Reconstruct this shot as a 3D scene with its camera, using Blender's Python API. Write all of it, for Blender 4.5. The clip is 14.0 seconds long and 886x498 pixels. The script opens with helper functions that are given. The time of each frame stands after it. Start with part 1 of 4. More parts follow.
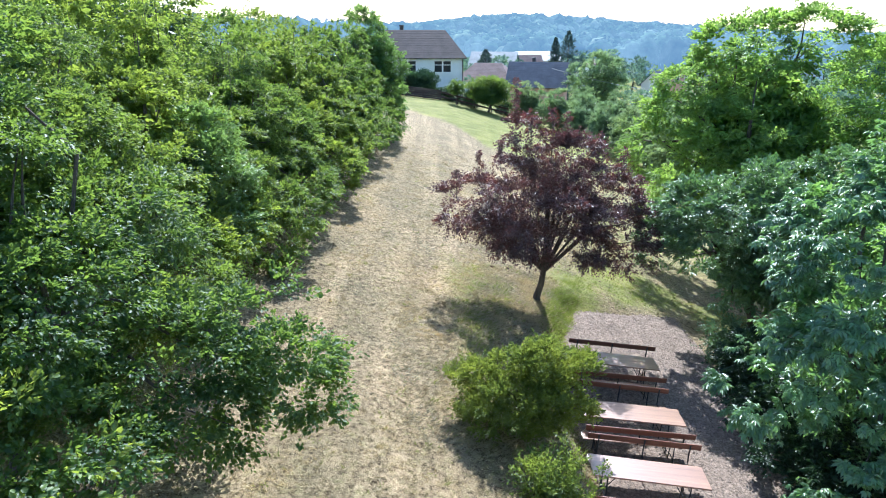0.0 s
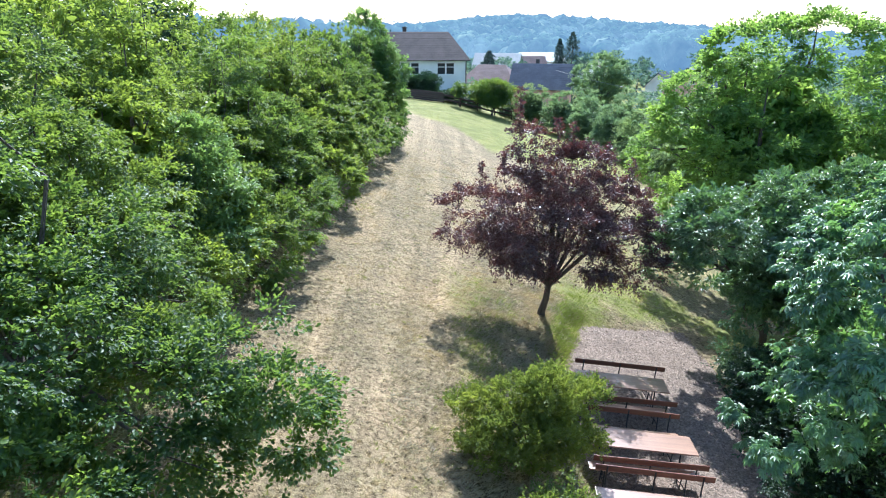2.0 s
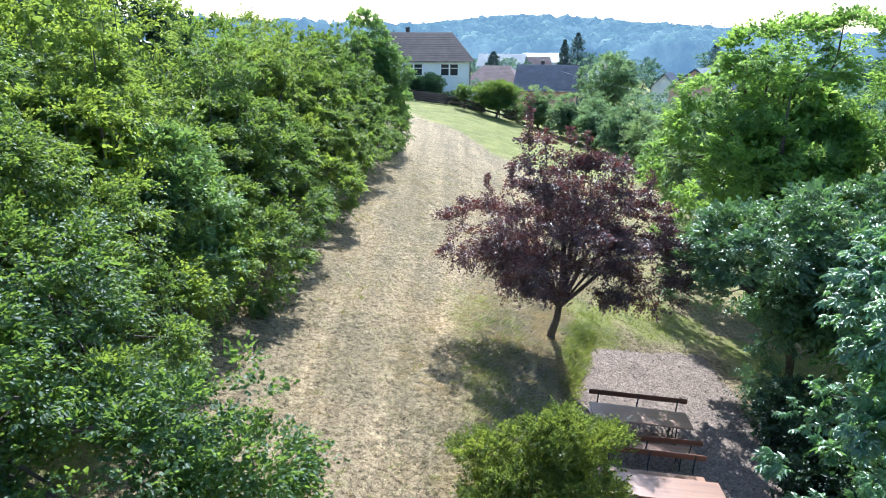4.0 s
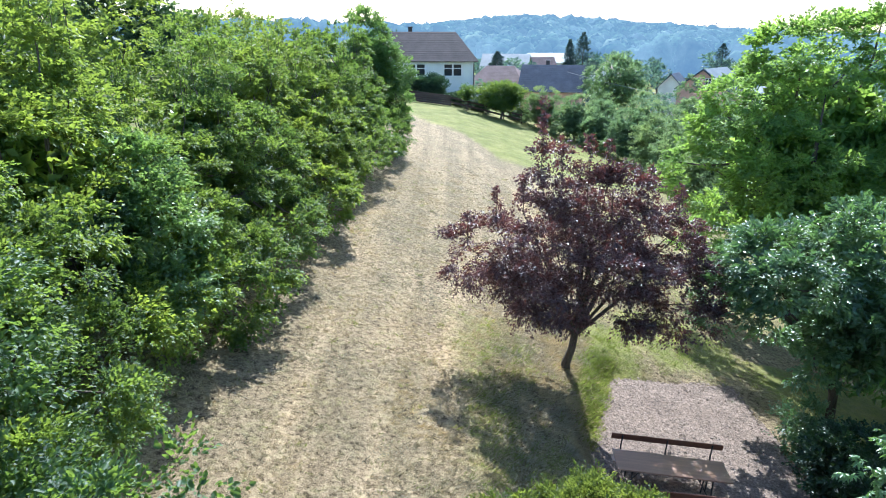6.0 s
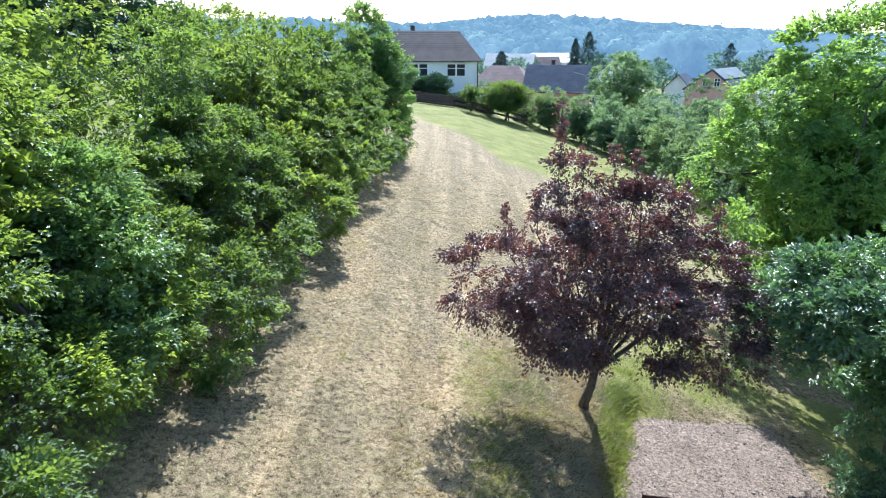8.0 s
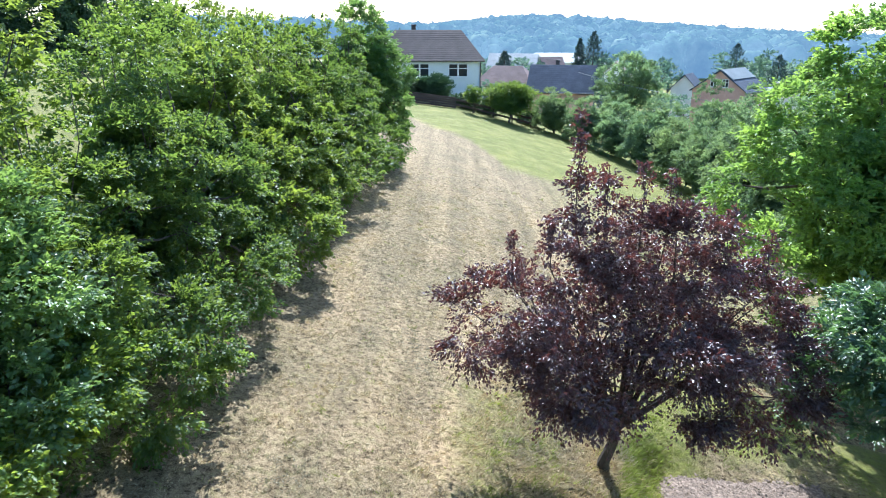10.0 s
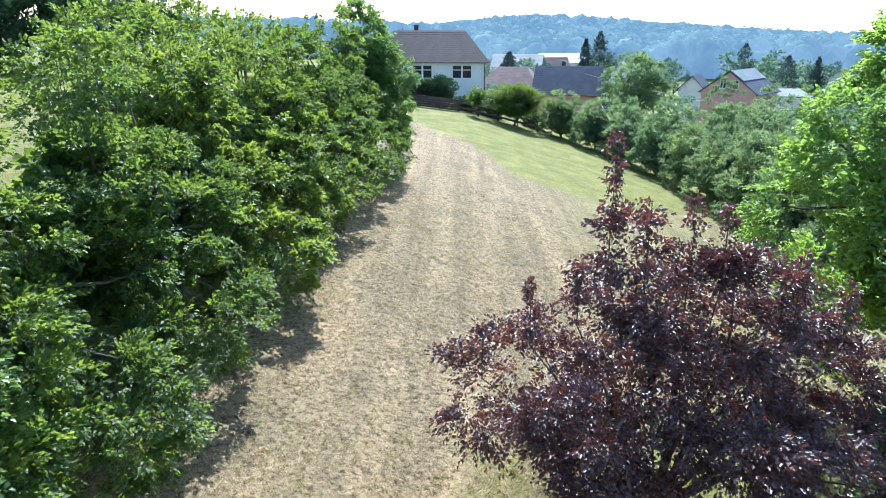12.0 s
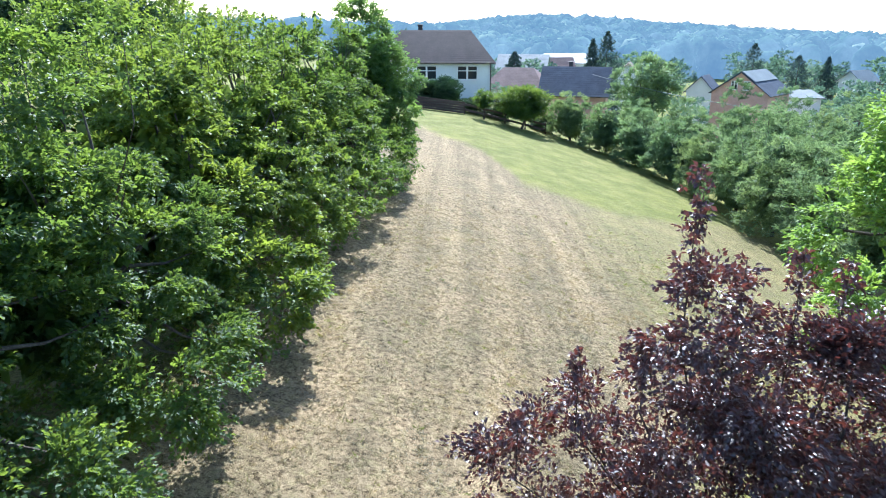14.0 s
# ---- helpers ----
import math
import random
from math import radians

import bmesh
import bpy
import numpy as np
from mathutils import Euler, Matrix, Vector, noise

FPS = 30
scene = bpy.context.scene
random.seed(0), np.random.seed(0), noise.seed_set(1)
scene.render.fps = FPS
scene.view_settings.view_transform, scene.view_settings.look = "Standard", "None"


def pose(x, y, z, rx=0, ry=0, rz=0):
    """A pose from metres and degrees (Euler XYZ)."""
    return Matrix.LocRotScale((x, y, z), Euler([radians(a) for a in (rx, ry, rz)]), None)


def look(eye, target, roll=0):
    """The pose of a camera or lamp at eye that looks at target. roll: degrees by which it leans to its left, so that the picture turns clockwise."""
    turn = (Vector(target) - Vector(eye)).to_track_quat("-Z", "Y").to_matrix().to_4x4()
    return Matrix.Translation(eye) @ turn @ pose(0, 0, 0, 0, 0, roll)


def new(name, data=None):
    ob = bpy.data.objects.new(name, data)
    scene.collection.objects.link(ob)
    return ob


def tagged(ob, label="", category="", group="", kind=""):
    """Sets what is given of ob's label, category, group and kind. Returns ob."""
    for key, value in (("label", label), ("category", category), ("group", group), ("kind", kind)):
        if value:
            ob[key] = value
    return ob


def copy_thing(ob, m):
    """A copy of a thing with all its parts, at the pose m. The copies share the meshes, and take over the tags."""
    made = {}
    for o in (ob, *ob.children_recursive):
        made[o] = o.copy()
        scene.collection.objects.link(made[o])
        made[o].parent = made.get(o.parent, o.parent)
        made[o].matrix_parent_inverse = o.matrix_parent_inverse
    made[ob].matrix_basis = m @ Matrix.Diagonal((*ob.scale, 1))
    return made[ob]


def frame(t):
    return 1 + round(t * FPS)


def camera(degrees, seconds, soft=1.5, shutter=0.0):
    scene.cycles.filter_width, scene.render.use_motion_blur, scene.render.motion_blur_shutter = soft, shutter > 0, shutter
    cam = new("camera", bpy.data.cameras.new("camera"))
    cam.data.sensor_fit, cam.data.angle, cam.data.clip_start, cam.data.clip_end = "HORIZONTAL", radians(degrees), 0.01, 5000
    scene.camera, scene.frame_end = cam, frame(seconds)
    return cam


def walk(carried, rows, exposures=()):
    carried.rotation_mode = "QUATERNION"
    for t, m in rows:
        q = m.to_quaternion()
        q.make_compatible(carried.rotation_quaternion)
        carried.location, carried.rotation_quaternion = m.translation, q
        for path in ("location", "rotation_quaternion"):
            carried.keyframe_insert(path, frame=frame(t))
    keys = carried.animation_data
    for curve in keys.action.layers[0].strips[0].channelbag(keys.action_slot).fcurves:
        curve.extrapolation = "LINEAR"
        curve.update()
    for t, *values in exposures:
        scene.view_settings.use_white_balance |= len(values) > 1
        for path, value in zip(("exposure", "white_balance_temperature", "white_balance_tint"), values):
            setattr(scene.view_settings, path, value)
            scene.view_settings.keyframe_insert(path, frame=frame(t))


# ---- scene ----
cam = camera(65.8, 14.0, soft=1.0, shutter=0.4)
METRES, EYE, TILT, LEAN, TURN = 13.5, 8.2, -18.0, 0.0, 0.0
ROWS = [
    (0.0, 0.0, 0.0, 0.0, 0.0, 0.0, 0.0),
    (0.5, 0.0001, 0.0128, 0.0074, 0.06, 0.0, -0.01),
    (1.0, 0.0014, 0.026, 0.0159, 0.14, 0.02, -0.03),
    (1.5, 0.0028, 0.0372, 0.0233, 0.2, 0.01, -0.05),
    (2.0, 0.0045, 0.0526, 0.0305, 0.28, 0.03, -0.07),
    (2.5, 0.0054, 0.0719, 0.0381, 0.34, 0.03, -0.1),
    (3.0, 0.0054, 0.0985, 0.0473, 0.42, 0.04, -0.13),
    (5.5, 0.0055, 0.2655, 0.0971, 0.76, 0.07, -0.24),
    (6.0, 0.0042, 0.3042, 0.1055, 0.82, 0.07, -0.27),
    (6.5, 0.003, 0.3396, 0.1136, 0.89, 0.07, -0.27),
    (7.0, 0.003, 0.3792, 0.1235, 0.95, 0.07, -0.3),
    (7.5, 0.0035, 0.4175, 0.1333, 1.01, 0.08, -0.31),
    (8.0, 0.0039, 0.4608, 0.1458, 1.07, 0.07, -0.38),
    (10.5, 0.0121, 0.6714, 0.2058, 1.35, 0.06, -0.47),
    (11.0, 0.0132, 0.7101, 0.2193, 1.44, 0.07, -0.46),
    (11.5, 0.0112, 0.7464, 0.2323, 1.49, 0.06, -0.47),
    (12.0, 0.0073, 0.7877, 0.247, 1.56, 0.07, -0.5),
    (12.5, 0.0027, 0.8252, 0.2605, 1.61, 0.06, -0.53),
    (13.0, -0.0031, 0.8663, 0.2753, 1.67, 0.05, -0.55),
    (13.5, -0.0086, 0.9058, 0.2875, 1.73, 0.04, -0.56),
    (14.0, -0.0138, 0.9496, 0.2989, 1.78, 0.05, -0.58),
]
walk(cam, [(t, pose(0, 0, EYE, TILT, LEAN, TURN) @ pose(METRES * x, METRES * y, METRES * z, 90 + pitch, roll, yaw)) for t, x, y, z, yaw, pitch, roll in ROWS], exposures=[(0.0, 1.25, 5350, 9), (14.0, 1.25, 5350, 9)])

# ---- world, sun, exposure ----
SUN_EL, SUN_AZ = 42.0, 4.0          # height, and degrees to the right of straight ahead
world = bpy.data.worlds.new("world")
scene.world = world
world.use_nodes = True
wn = world.node_tree
wn.nodes.clear()
sky = wn.nodes.new("ShaderNodeTexSky")
sky.sky_type, sky.sun_disc = "NISHITA", False
sky.sun_elevation, sky.sun_rotation = radians(SUN_EL), radians(SUN_AZ)
sky.air_density, sky.dust_density, sky.ozone_density = 1.0, 1.0, 1.6
bg = wn.nodes.new("ShaderNodeBackground")
bg.inputs["Strength"].default_value = 0.12
wout = wn.nodes.new("ShaderNodeOutputWorld")
wn.links.new(sky.outputs[0], bg.inputs[0])
wn.links.new(bg.outputs[0], wout.inputs[0])
sun = new("sun", bpy.data.lights.new("sun", "SUN"))
sun.data.energy, sun.data.angle, sun.data.color = 4.4, radians(0.53), (1.0, 0.96, 0.90)
sd = Vector((math.sin(radians(SUN_AZ)) * math.cos(radians(SUN_EL)), math.cos(radians(SUN_AZ)) * math.cos(radians(SUN_EL)), math.sin(radians(SUN_EL))))
sun.matrix_world = look(sd * 200, (0, 0, 0))


# ---- materials ----
def material(name):
    m = bpy.data.materials.new(name)
    m.use_nodes = True
    nt = m.node_tree
    nt.nodes.clear()
    out = nt.nodes.new("ShaderNodeOutputMaterial")
    return m, nt, out


def node(nt, kind, **kw):
    n = nt.nodes.new(kind)
    for k, v in kw.items():
        n.inputs[k].default_value = v
    return n


def ramp(nt, fac, stops):
    r = nt.nodes.new("ShaderNodeValToRGB")
    while len(r.color_ramp.elements) < len(stops):
        r.color_ramp.elements.new(0.5)
    for e, (p, c) in zip(r.color_ramp.elements, stops):
        e.position, e.color = p, (*c, 1)
    nt.links.new(fac, r.inputs[0])
    return r.outputs[0]


def mix(nt, fac, a, b, blend="MIX"):
    m = nt.nodes.new("ShaderNodeMix")
    m.data_type, m.blend_type = "RGBA", blend
    for sock, v in ((m.inputs[0], fac), (m.inputs[6], a), (m.inputs[7], b)):
        if isinstance(v, (int, float)):
            sock.default_value = v
        elif isinstance(v, tuple):
            sock.default_value = (*v, 1)
        else:
            nt.links.new(v, sock)
    return m.outputs[2]


def noise_tex(nt, scale, detail=4, rough=0.6, coord="Object", stretch=None):
    tc = nt.nodes.new("ShaderNodeTexCoord")
    vec = tc.outputs[coord]
    if stretch:
        mp = nt.nodes.new("ShaderNodeMapping")
        mp.inputs["Scale"].default_value = stretch
        nt.links.new(vec, mp.inputs[0])
        vec = mp.outputs[0]
    n = node(nt, "ShaderNodeTexNoise", Scale=scale, Detail=detail, Roughness=rough)
    nt.links.new(vec, n.inputs["Vector"])
    return n.outputs["Fac"]


def leaf_material(name, dark, light, glow, rough=0.45, through_part=0.45, clump=0.8, spec=0.5, coat=0.0):
    """Two-sided leaf: coloured gloss on top, yellow-green light through it, hue varied leaf by leaf and clump by clump."""
    m, nt, out = material(name)
    geo = nt.nodes.new("ShaderNodeNewGeometry")
    col = ramp(nt, geo.outputs["Random Per Island"], [(0.0, dark), (1.0, light)])
    big = noise_tex(nt, clump, 2)
    bigc = ramp(nt, big, [(0.35, (0.72, 0.78, 0.8)), (0.65, (1.25, 1.2, 0.95))])
    own = nt.nodes.new("ShaderNodeObjectInfo")
    tint = ramp(nt, own.outputs["Random"], [(0.0, (0.86, 0.92, 0.95)), (1.0, (1.16, 1.08, 0.95))])
    bigc = mix(nt, 1.0, bigc, tint, "MULTIPLY")
    col = mix(nt, 1.0, col, bigc, "MULTIPLY")
    p = node(nt, "ShaderNodeBsdfPrincipled", Roughness=rough)
    p.inputs["Specular IOR Level"].default_value = spec
    p.inputs["Coat Weight"].default_value = coat
    p.inputs["Coat Roughness"].default_value = 0.4
    nt.links.new(col, p.inputs["Base Color"])
    tr = nt.nodes.new("ShaderNodeBsdfTranslucent")
    g = mix(nt, 1.0, bigc, glow, "MULTIPLY")
    nt.links.new(g, tr.inputs[0])
    ms = node(nt, "ShaderNodeMixShader", Fac=through_part)
    nt.links.new(p.outputs[0], ms.inputs[1])
    nt.links.new(tr.outputs[0], ms.inputs[2])
    nt.links.new(ms.outputs[0], out.inputs[0])
    return m


def surface(name, stops, scale, rough=0.8, bump=0.3, fine=60.0, stretch=None, spec=0.4, metal=0.0, coord="Object", dist=0.02, grime=0.25, coat=0.0):
    """A weathered surface: coarse mottling by a ramp, fine grain on top, relief from both."""
    m, nt, out = material(name)
    a = noise_tex(nt, scale, 5, 0.6, coord, stretch)
    b = noise_tex(nt, fine, 4, 0.65, coord, stretch)
    col = ramp(nt, a, stops)
    gr = ramp(nt, b, [(0.3, (1 - grime,) * 3), (0.7, (1 + grime * 0.6,) * 3)])
    col = mix(nt, 1.0, col, gr, "MULTIPLY")
    p = node(nt, "ShaderNodeBsdfPrincipled", Roughness=rough, Metallic=metal)
    p.inputs["Specular IOR Level"].default_value = spec
    p.inputs["Coat Weight"].default_value = coat
    p.inputs["Coat Roughness"].default_value = 0.30
    nt.links.new(col, p.inputs["Base Color"])
    bp = node(nt, "ShaderNodeBump", Strength=bump, Distance=dist)
    nt.links.new(b, bp.inputs["Height"])
    nt.links.new(bp.outputs[0], p.inputs["Normal"])
    nt.links.new(p.outputs[0], out.inputs[0])
    return m


def ground_material():
    m, nt, out = material("meadow")
    at = nt.nodes.new("ShaderNodeAttribute")
    at.attribute_name = "green"
    n1 = noise_tex(nt, 0.5, 3)
    n2 = noise_tex(nt, 5.0, 6, 0.7)
    n3 = noise_tex(nt, 34.0, 5, 0.75)
    n4 = noise_tex(nt, 8.5, 7, 0.72)
    straw = ramp(nt, n2, [(0.25, (0.216, 0.164, 0.094)), (0.5, (0.284, 0.218, 0.132)), (0.8, (0.350, 0.277, 0.178))])
    tuft = ramp(nt, n4, [(0.37, (0.25, 0.23, 0.20)), (0.46, (0.82, 0.81, 0.79)), (0.59, (1.34, 1.34, 1.33))])
    straw = mix(nt, 1.0, straw, tuft, "MULTIPLY")
    n5 = noise_tex(nt, 1.0, 4, 0.6, stretch=(1.9, 0.07, 1.0))
    straw = mix(nt, 1.0, straw, ramp(nt, n5, [(0.30, (0.74, 0.74, 0.70)), (0.5, (1.0, 1.0, 1.0)), (0.70, (1.22, 1.20, 1.16))]), "MULTIPLY")
    lane = nt.nodes.new("ShaderNodeAttribute")
    lane.attribute_name = "track"
    straw = mix(nt, lane.outputs["Fac"], straw, mix(nt, 1.0, straw, (1.32, 1.30, 1.30), "MULTIPLY"))
    n6 = noise_tex(nt, 0.6, 6, 0.7)
    green = ramp(nt, n6, [(0.28, (0.150, 0.175, 0.036)), (0.5, (0.220, 0.232, 0.058)), (0.75, (0.315, 0.295, 0.100))])
    green = mix(nt, 1.0, green, ramp(nt, n2, [(0.32, (0.74, 0.80, 0.66)), (0.5, (1.0, 1.0, 1.0)), (0.68, (1.30, 1.20, 1.22))]), "MULTIPLY")
    # patchy border between hay and grass
    ad = nt.nodes.new("ShaderNodeMath")
    ad.operation = "MULTIPLY_ADD"
    nt.links.new(n2, ad.inputs[0])
    ad.inputs[1].default_value = 1.8
    ad.inputs[2].default_value = -0.9
    ad2 = nt.nodes.new("ShaderNodeMath")
    ad2.operation, ad2.use_clamp = "ADD", True
    nt.links.new(ad.outputs[0], ad2.inputs[0])
    nt.links.new(at.outputs["Fac"], ad2.inputs[1])
    col = mix(nt, ad2.outputs[0], straw, green)
    fine = ramp(nt, n3, [(0.3, (0.62, 0.6, 0.56)), (0.55, (1.0, 1.0, 1.0)), (0.75, (1.22, 1.22, 1.2))])
    col = mix(nt, 1.0, col, fine, "MULTIPLY")
    col = mix(nt, 1.0, col, ramp(nt, n1, [(0.32, (0.95, 0.96, 0.94)), (0.68, (1.05, 1.04, 1.03))]), "MULTIPLY")
    wide = ramp(nt, n1, [(0.3, (0.88, 0.9, 0.88)), (0.7, (1.1, 1.08, 1.05))])
    col = mix(nt, 1.0, col, wide, "MULTIPLY")
    p = node(nt, "ShaderNodeBsdfPrincipled", Roughness=0.9)
    p.inputs["Specular IOR Level"].default_value = 0.15
    nt.links.new(col, p.inputs["Base Color"])
    sm = nt.nodes.new("ShaderNodeMath")
    sm.operation = "ADD"
    nt.links.new(n4, sm.inputs[0])
    nt.links.new(n3, sm.inputs[1])
    bp = node(nt, "ShaderNodeBump", Strength=0.65, Distance=0.05)
    nt.links.new(sm.outputs[0], bp.inputs["Height"])
    nt.links.new(bp.outputs[0], p.inputs["Normal"])
    nt.links.new(p.outputs[0], out.inputs[0])
    return m


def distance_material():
    """Far wooded hill behind the village: leaves, with blue haze painted in as emission."""
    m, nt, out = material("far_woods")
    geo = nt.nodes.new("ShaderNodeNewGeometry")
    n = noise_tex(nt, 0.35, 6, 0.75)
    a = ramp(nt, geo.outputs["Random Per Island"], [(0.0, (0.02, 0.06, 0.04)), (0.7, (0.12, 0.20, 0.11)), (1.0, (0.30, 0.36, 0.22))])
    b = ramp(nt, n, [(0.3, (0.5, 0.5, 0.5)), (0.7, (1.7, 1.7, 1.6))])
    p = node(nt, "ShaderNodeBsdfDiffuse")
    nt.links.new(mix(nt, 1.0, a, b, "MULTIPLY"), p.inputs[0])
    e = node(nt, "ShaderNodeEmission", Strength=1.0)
    # haze as emitted colour; noise varies it like lit and shaded tree groups
    haze_glow = ramp(nt, noise_tex(nt, 0.045, 5, 0.7), [(0.35, (0.118, 0.200, 0.298)), (0.5, (0.150, 0.238, 0.325)), (0.66, (0.205, 0.305, 0.395))])
    nt.links.new(haze_glow, e.inputs[0])
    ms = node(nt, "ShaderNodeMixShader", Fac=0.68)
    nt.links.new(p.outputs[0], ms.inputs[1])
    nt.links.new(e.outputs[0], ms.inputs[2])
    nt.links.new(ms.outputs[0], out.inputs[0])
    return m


M_GROUND = ground_material()
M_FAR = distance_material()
M_HEDGE = leaf_material("hedge_leaf", (0.015, 0.046, 0.024), (0.072, 0.134, 0.048), (0.44, 0.60, 0.090), 0.5, 0.33, spec=0.36)
M_BUSH = leaf_material("bush_leaf", (0.046, 0.080, 0.020), (0.150, 0.200, 0.052), (0.46, 0.56, 0.085), 0.5, 0.34, spec=0.4)
M_WALNUT = leaf_material("walnut_leaf", (0.034, 0.095, 0.042), (0.155, 0.268, 0.086), (0.46, 0.70, 0.14), 0.5, 0.37, spec=0.4)
M_FRESH = leaf_material("fresh_hedge_leaf", (0.032, 0.078, 0.024), (0.140, 0.215, 0.052), (0.58, 0.70, 0.09), 0.5, 0.37, spec=0.4)
M_HAZEL = leaf_material("hazel_leaf", (0.050, 0.110, 0.052), (0.180, 0.285, 0.120), (0.42, 0.62, 0.15), 0.42, 0.32, spec=0.7)
# undergrowth leaf, its colour darkened to carry the shade under the chestnut
M_SHADE = leaf_material("shaded_undergrowth_leaf", (0.010, 0.032, 0.018), (0.046, 0.088, 0.042), (0.10, 0.20, 0.05), 0.45, 0.2, spec=0.4)
M_MAPLE = leaf_material("maple_leaf", (0.032, 0.088, 0.044), (0.130, 0.230, 0.090), (0.46, 0.66, 0.14), 0.5, 0.36, spec=0.4)
M_GLOSS = leaf_material("glossy_leaf", (0.042, 0.100, 0.055), (0.155, 0.248, 0.124), (0.25, 0.46, 0.13), 0.4, 0.25, spec=0.9, coat=0.35)
M_CHESTNUT = leaf_material("chestnut_leaf", (0.046, 0.122, 0.060), (0.175, 0.300, 0.128), (0.40, 0.64, 0.14), 0.42, 0.30, spec=0.9, coat=0.6)
M_PLUM = leaf_material("plum_leaf", (0.028, 0.021, 0.027), (0.128, 0.080, 0.078), (0.30, 0.075, 0.060), 0.45, 0.25, spec=0.9, coat=0.3)
M_OLIVE = leaf_material("willow_leaf", (0.044, 0.086, 0.052), (0.185, 0.270, 0.150), (0.42, 0.58, 0.26), 0.55, 0.36, 0.5, spec=0.45)
M_YEW = leaf_material("dark_needle", (0.024, 0.056, 0.036), (0.085, 0.140, 0.075), (0.12, 0.22, 0.07), 0.55, 0.2, 0.6, spec=0.3)
# village leaves: the blue of distance haze is put into both leaf colours
M_VILLAGE = leaf_material("hazy_village_leaf", (0.075, 0.145, 0.140), (0.195, 0.290, 0.245), (0.28, 0.44, 0.30), 0.55, 0.32, 0.5, spec=0.35)
M_VILLAGE_DARK = leaf_material("dark_hazy_village_leaf", (0.045, 0.095, 0.098), (0.125, 0.195, 0.175), (0.20, 0.34, 0.24), 0.55, 0.3, 0.5, spec=0.35)
M_CONIFER = leaf_material("conifer_needle", (0.045, 0.082, 0.088), (0.105, 0.155, 0.150), (0.09, 0.15, 0.10), 0.6, 0.15)
M_BARK = surface("bark", [(0.3, (0.06, 0.048, 0.036)), (0.7, (0.15, 0.125, 0.10))], 6, 0.9, 0.8, 40, (1, 1, 0.25))
M_GRAVEL = surface("gravel", [(0.3, (0.205, 0.148, 0.106)), (0.7, (0.32, 0.240, 0.178))], 2.5, 0.95, 0.8, 15, dist=0.04, grime=0.75)
M_STONE = surface("gravel_stone", [(0.3, (0.11, 0.082, 0.062)), (0.7, (0.40, 0.305, 0.23))], 9, 0.9, 0.4, 90)
M_WOOD = surface("varnished_wood", [(0.3, (0.26, 0.125, 0.07)), (0.7, (0.45, 0.23, 0.12))], 3, 0.34, 0.05, 30, (0.15, 3, 3), 0.8, coat=1.0)
M_RAIL = surface("bench_wood", [(0.3, (0.13, 0.045, 0.024)), (0.7, (0.25, 0.09, 0.045))], 3, 0.4, 0.2, 30, (0.15, 3, 3), 0.5)
M_STEEL = surface("dark_steel", [(0.3, (0.02, 0.022, 0.022)), (0.7, (0.045, 0.045, 0.045))], 8, 0.5, 0.1, 60)
M_PLASTER = surface("white_plaster", [(0.3, (0.72, 0.72, 0.70)), (0.7, (0.82, 0.82, 0.80))], 0.6, 0.9, 0.15, 14, grime=0.06)
M_BRICK = surface("orange_brick", [(0.3, (0.60, 0.35, 0.29)), (0.7, (0.70, 0.44, 0.37))], 1.2, 0.9, 0.2, 9, grime=0.12)
M_TILE = surface("brown_roof_tile", [(0.3, (0.055, 0.038, 0.034)), (0.7, (0.090, 0.064, 0.058))], 0.7, 0.75, 0.2, 8)
M_SLATE = surface("blue_slate", [(0.3, (0.045, 0.06, 0.09)), (0.7, (0.075, 0.10, 0.14))], 0.8, 0.8, 0.2, 8)
M_PALEROOF = surface("pale_roof", [(0.3, (0.22, 0.25, 0.25)), (0.7, (0.30, 0.33, 0.33))], 0.5, 0.7, 0.1, 6, grime=0.1)
M_PINKROOF = surface("faded_red_tile", [(0.3, (0.20, 0.13, 0.11)), (0.7, (0.28, 0.19, 0.165))], 0.8, 0.8, 0.2, 8)
M_FENCE = surface("fence_wood", [(0.3, (0.045, 0.03, 0.026)), (0.7, (0.10, 0.07, 0.06))], 2, 0.8, 0.3, 25, (0.3, 2, 2))
M_FRAME = surface("window_frame", [(0.3, (0.74, 0.74, 0.72)), (0.7, (0.8, 0.8, 0.78))], 2, 0.5, 0.05, 20, grime=0.05)
M_DARKBAND = surface("eave_board", [(0.3, (0.05, 0.04, 0.035)), (0.7, (0.09, 0.075, 0.065))], 2, 0.6, 0.1, 20)
M_HAY = leaf_material("hay_stalk", (0.30, 0.25, 0.17), (0.52, 0.45, 0.33), (0.42, 0.36, 0.25), 0.6, 0.35, 0.6, 0.3)
M_GRASS = leaf_material("grass_blade", (0.11, 0.14, 0.03), (0.26, 0.27, 0.075), (0.48, 0.52, 0.1), 0.5, 0.4, 0.6, 0.3)


def glass_material():
    m, nt, out = material("window_glass")
    p = node(nt, "ShaderNodeBsdfPrincipled", Roughness=0.05)
    p.inputs["Base Color"].default_value = (0.03, 0.035, 0.04, 1)
    p.inputs["Specular IOR Level"].default_value = 0.35
    nt.links.new(p.outputs[0], out.inputs[0])
    return m


M_GLASS = glass_material()

# ---- mesh helpers ----
rng = np.random.default_rng(7)


def smooth(a, b, v):
    t = np.clip((np.asarray(v, float) - a) / (b - a), 0, 1)
    return t * t * (3 - 2 * t)


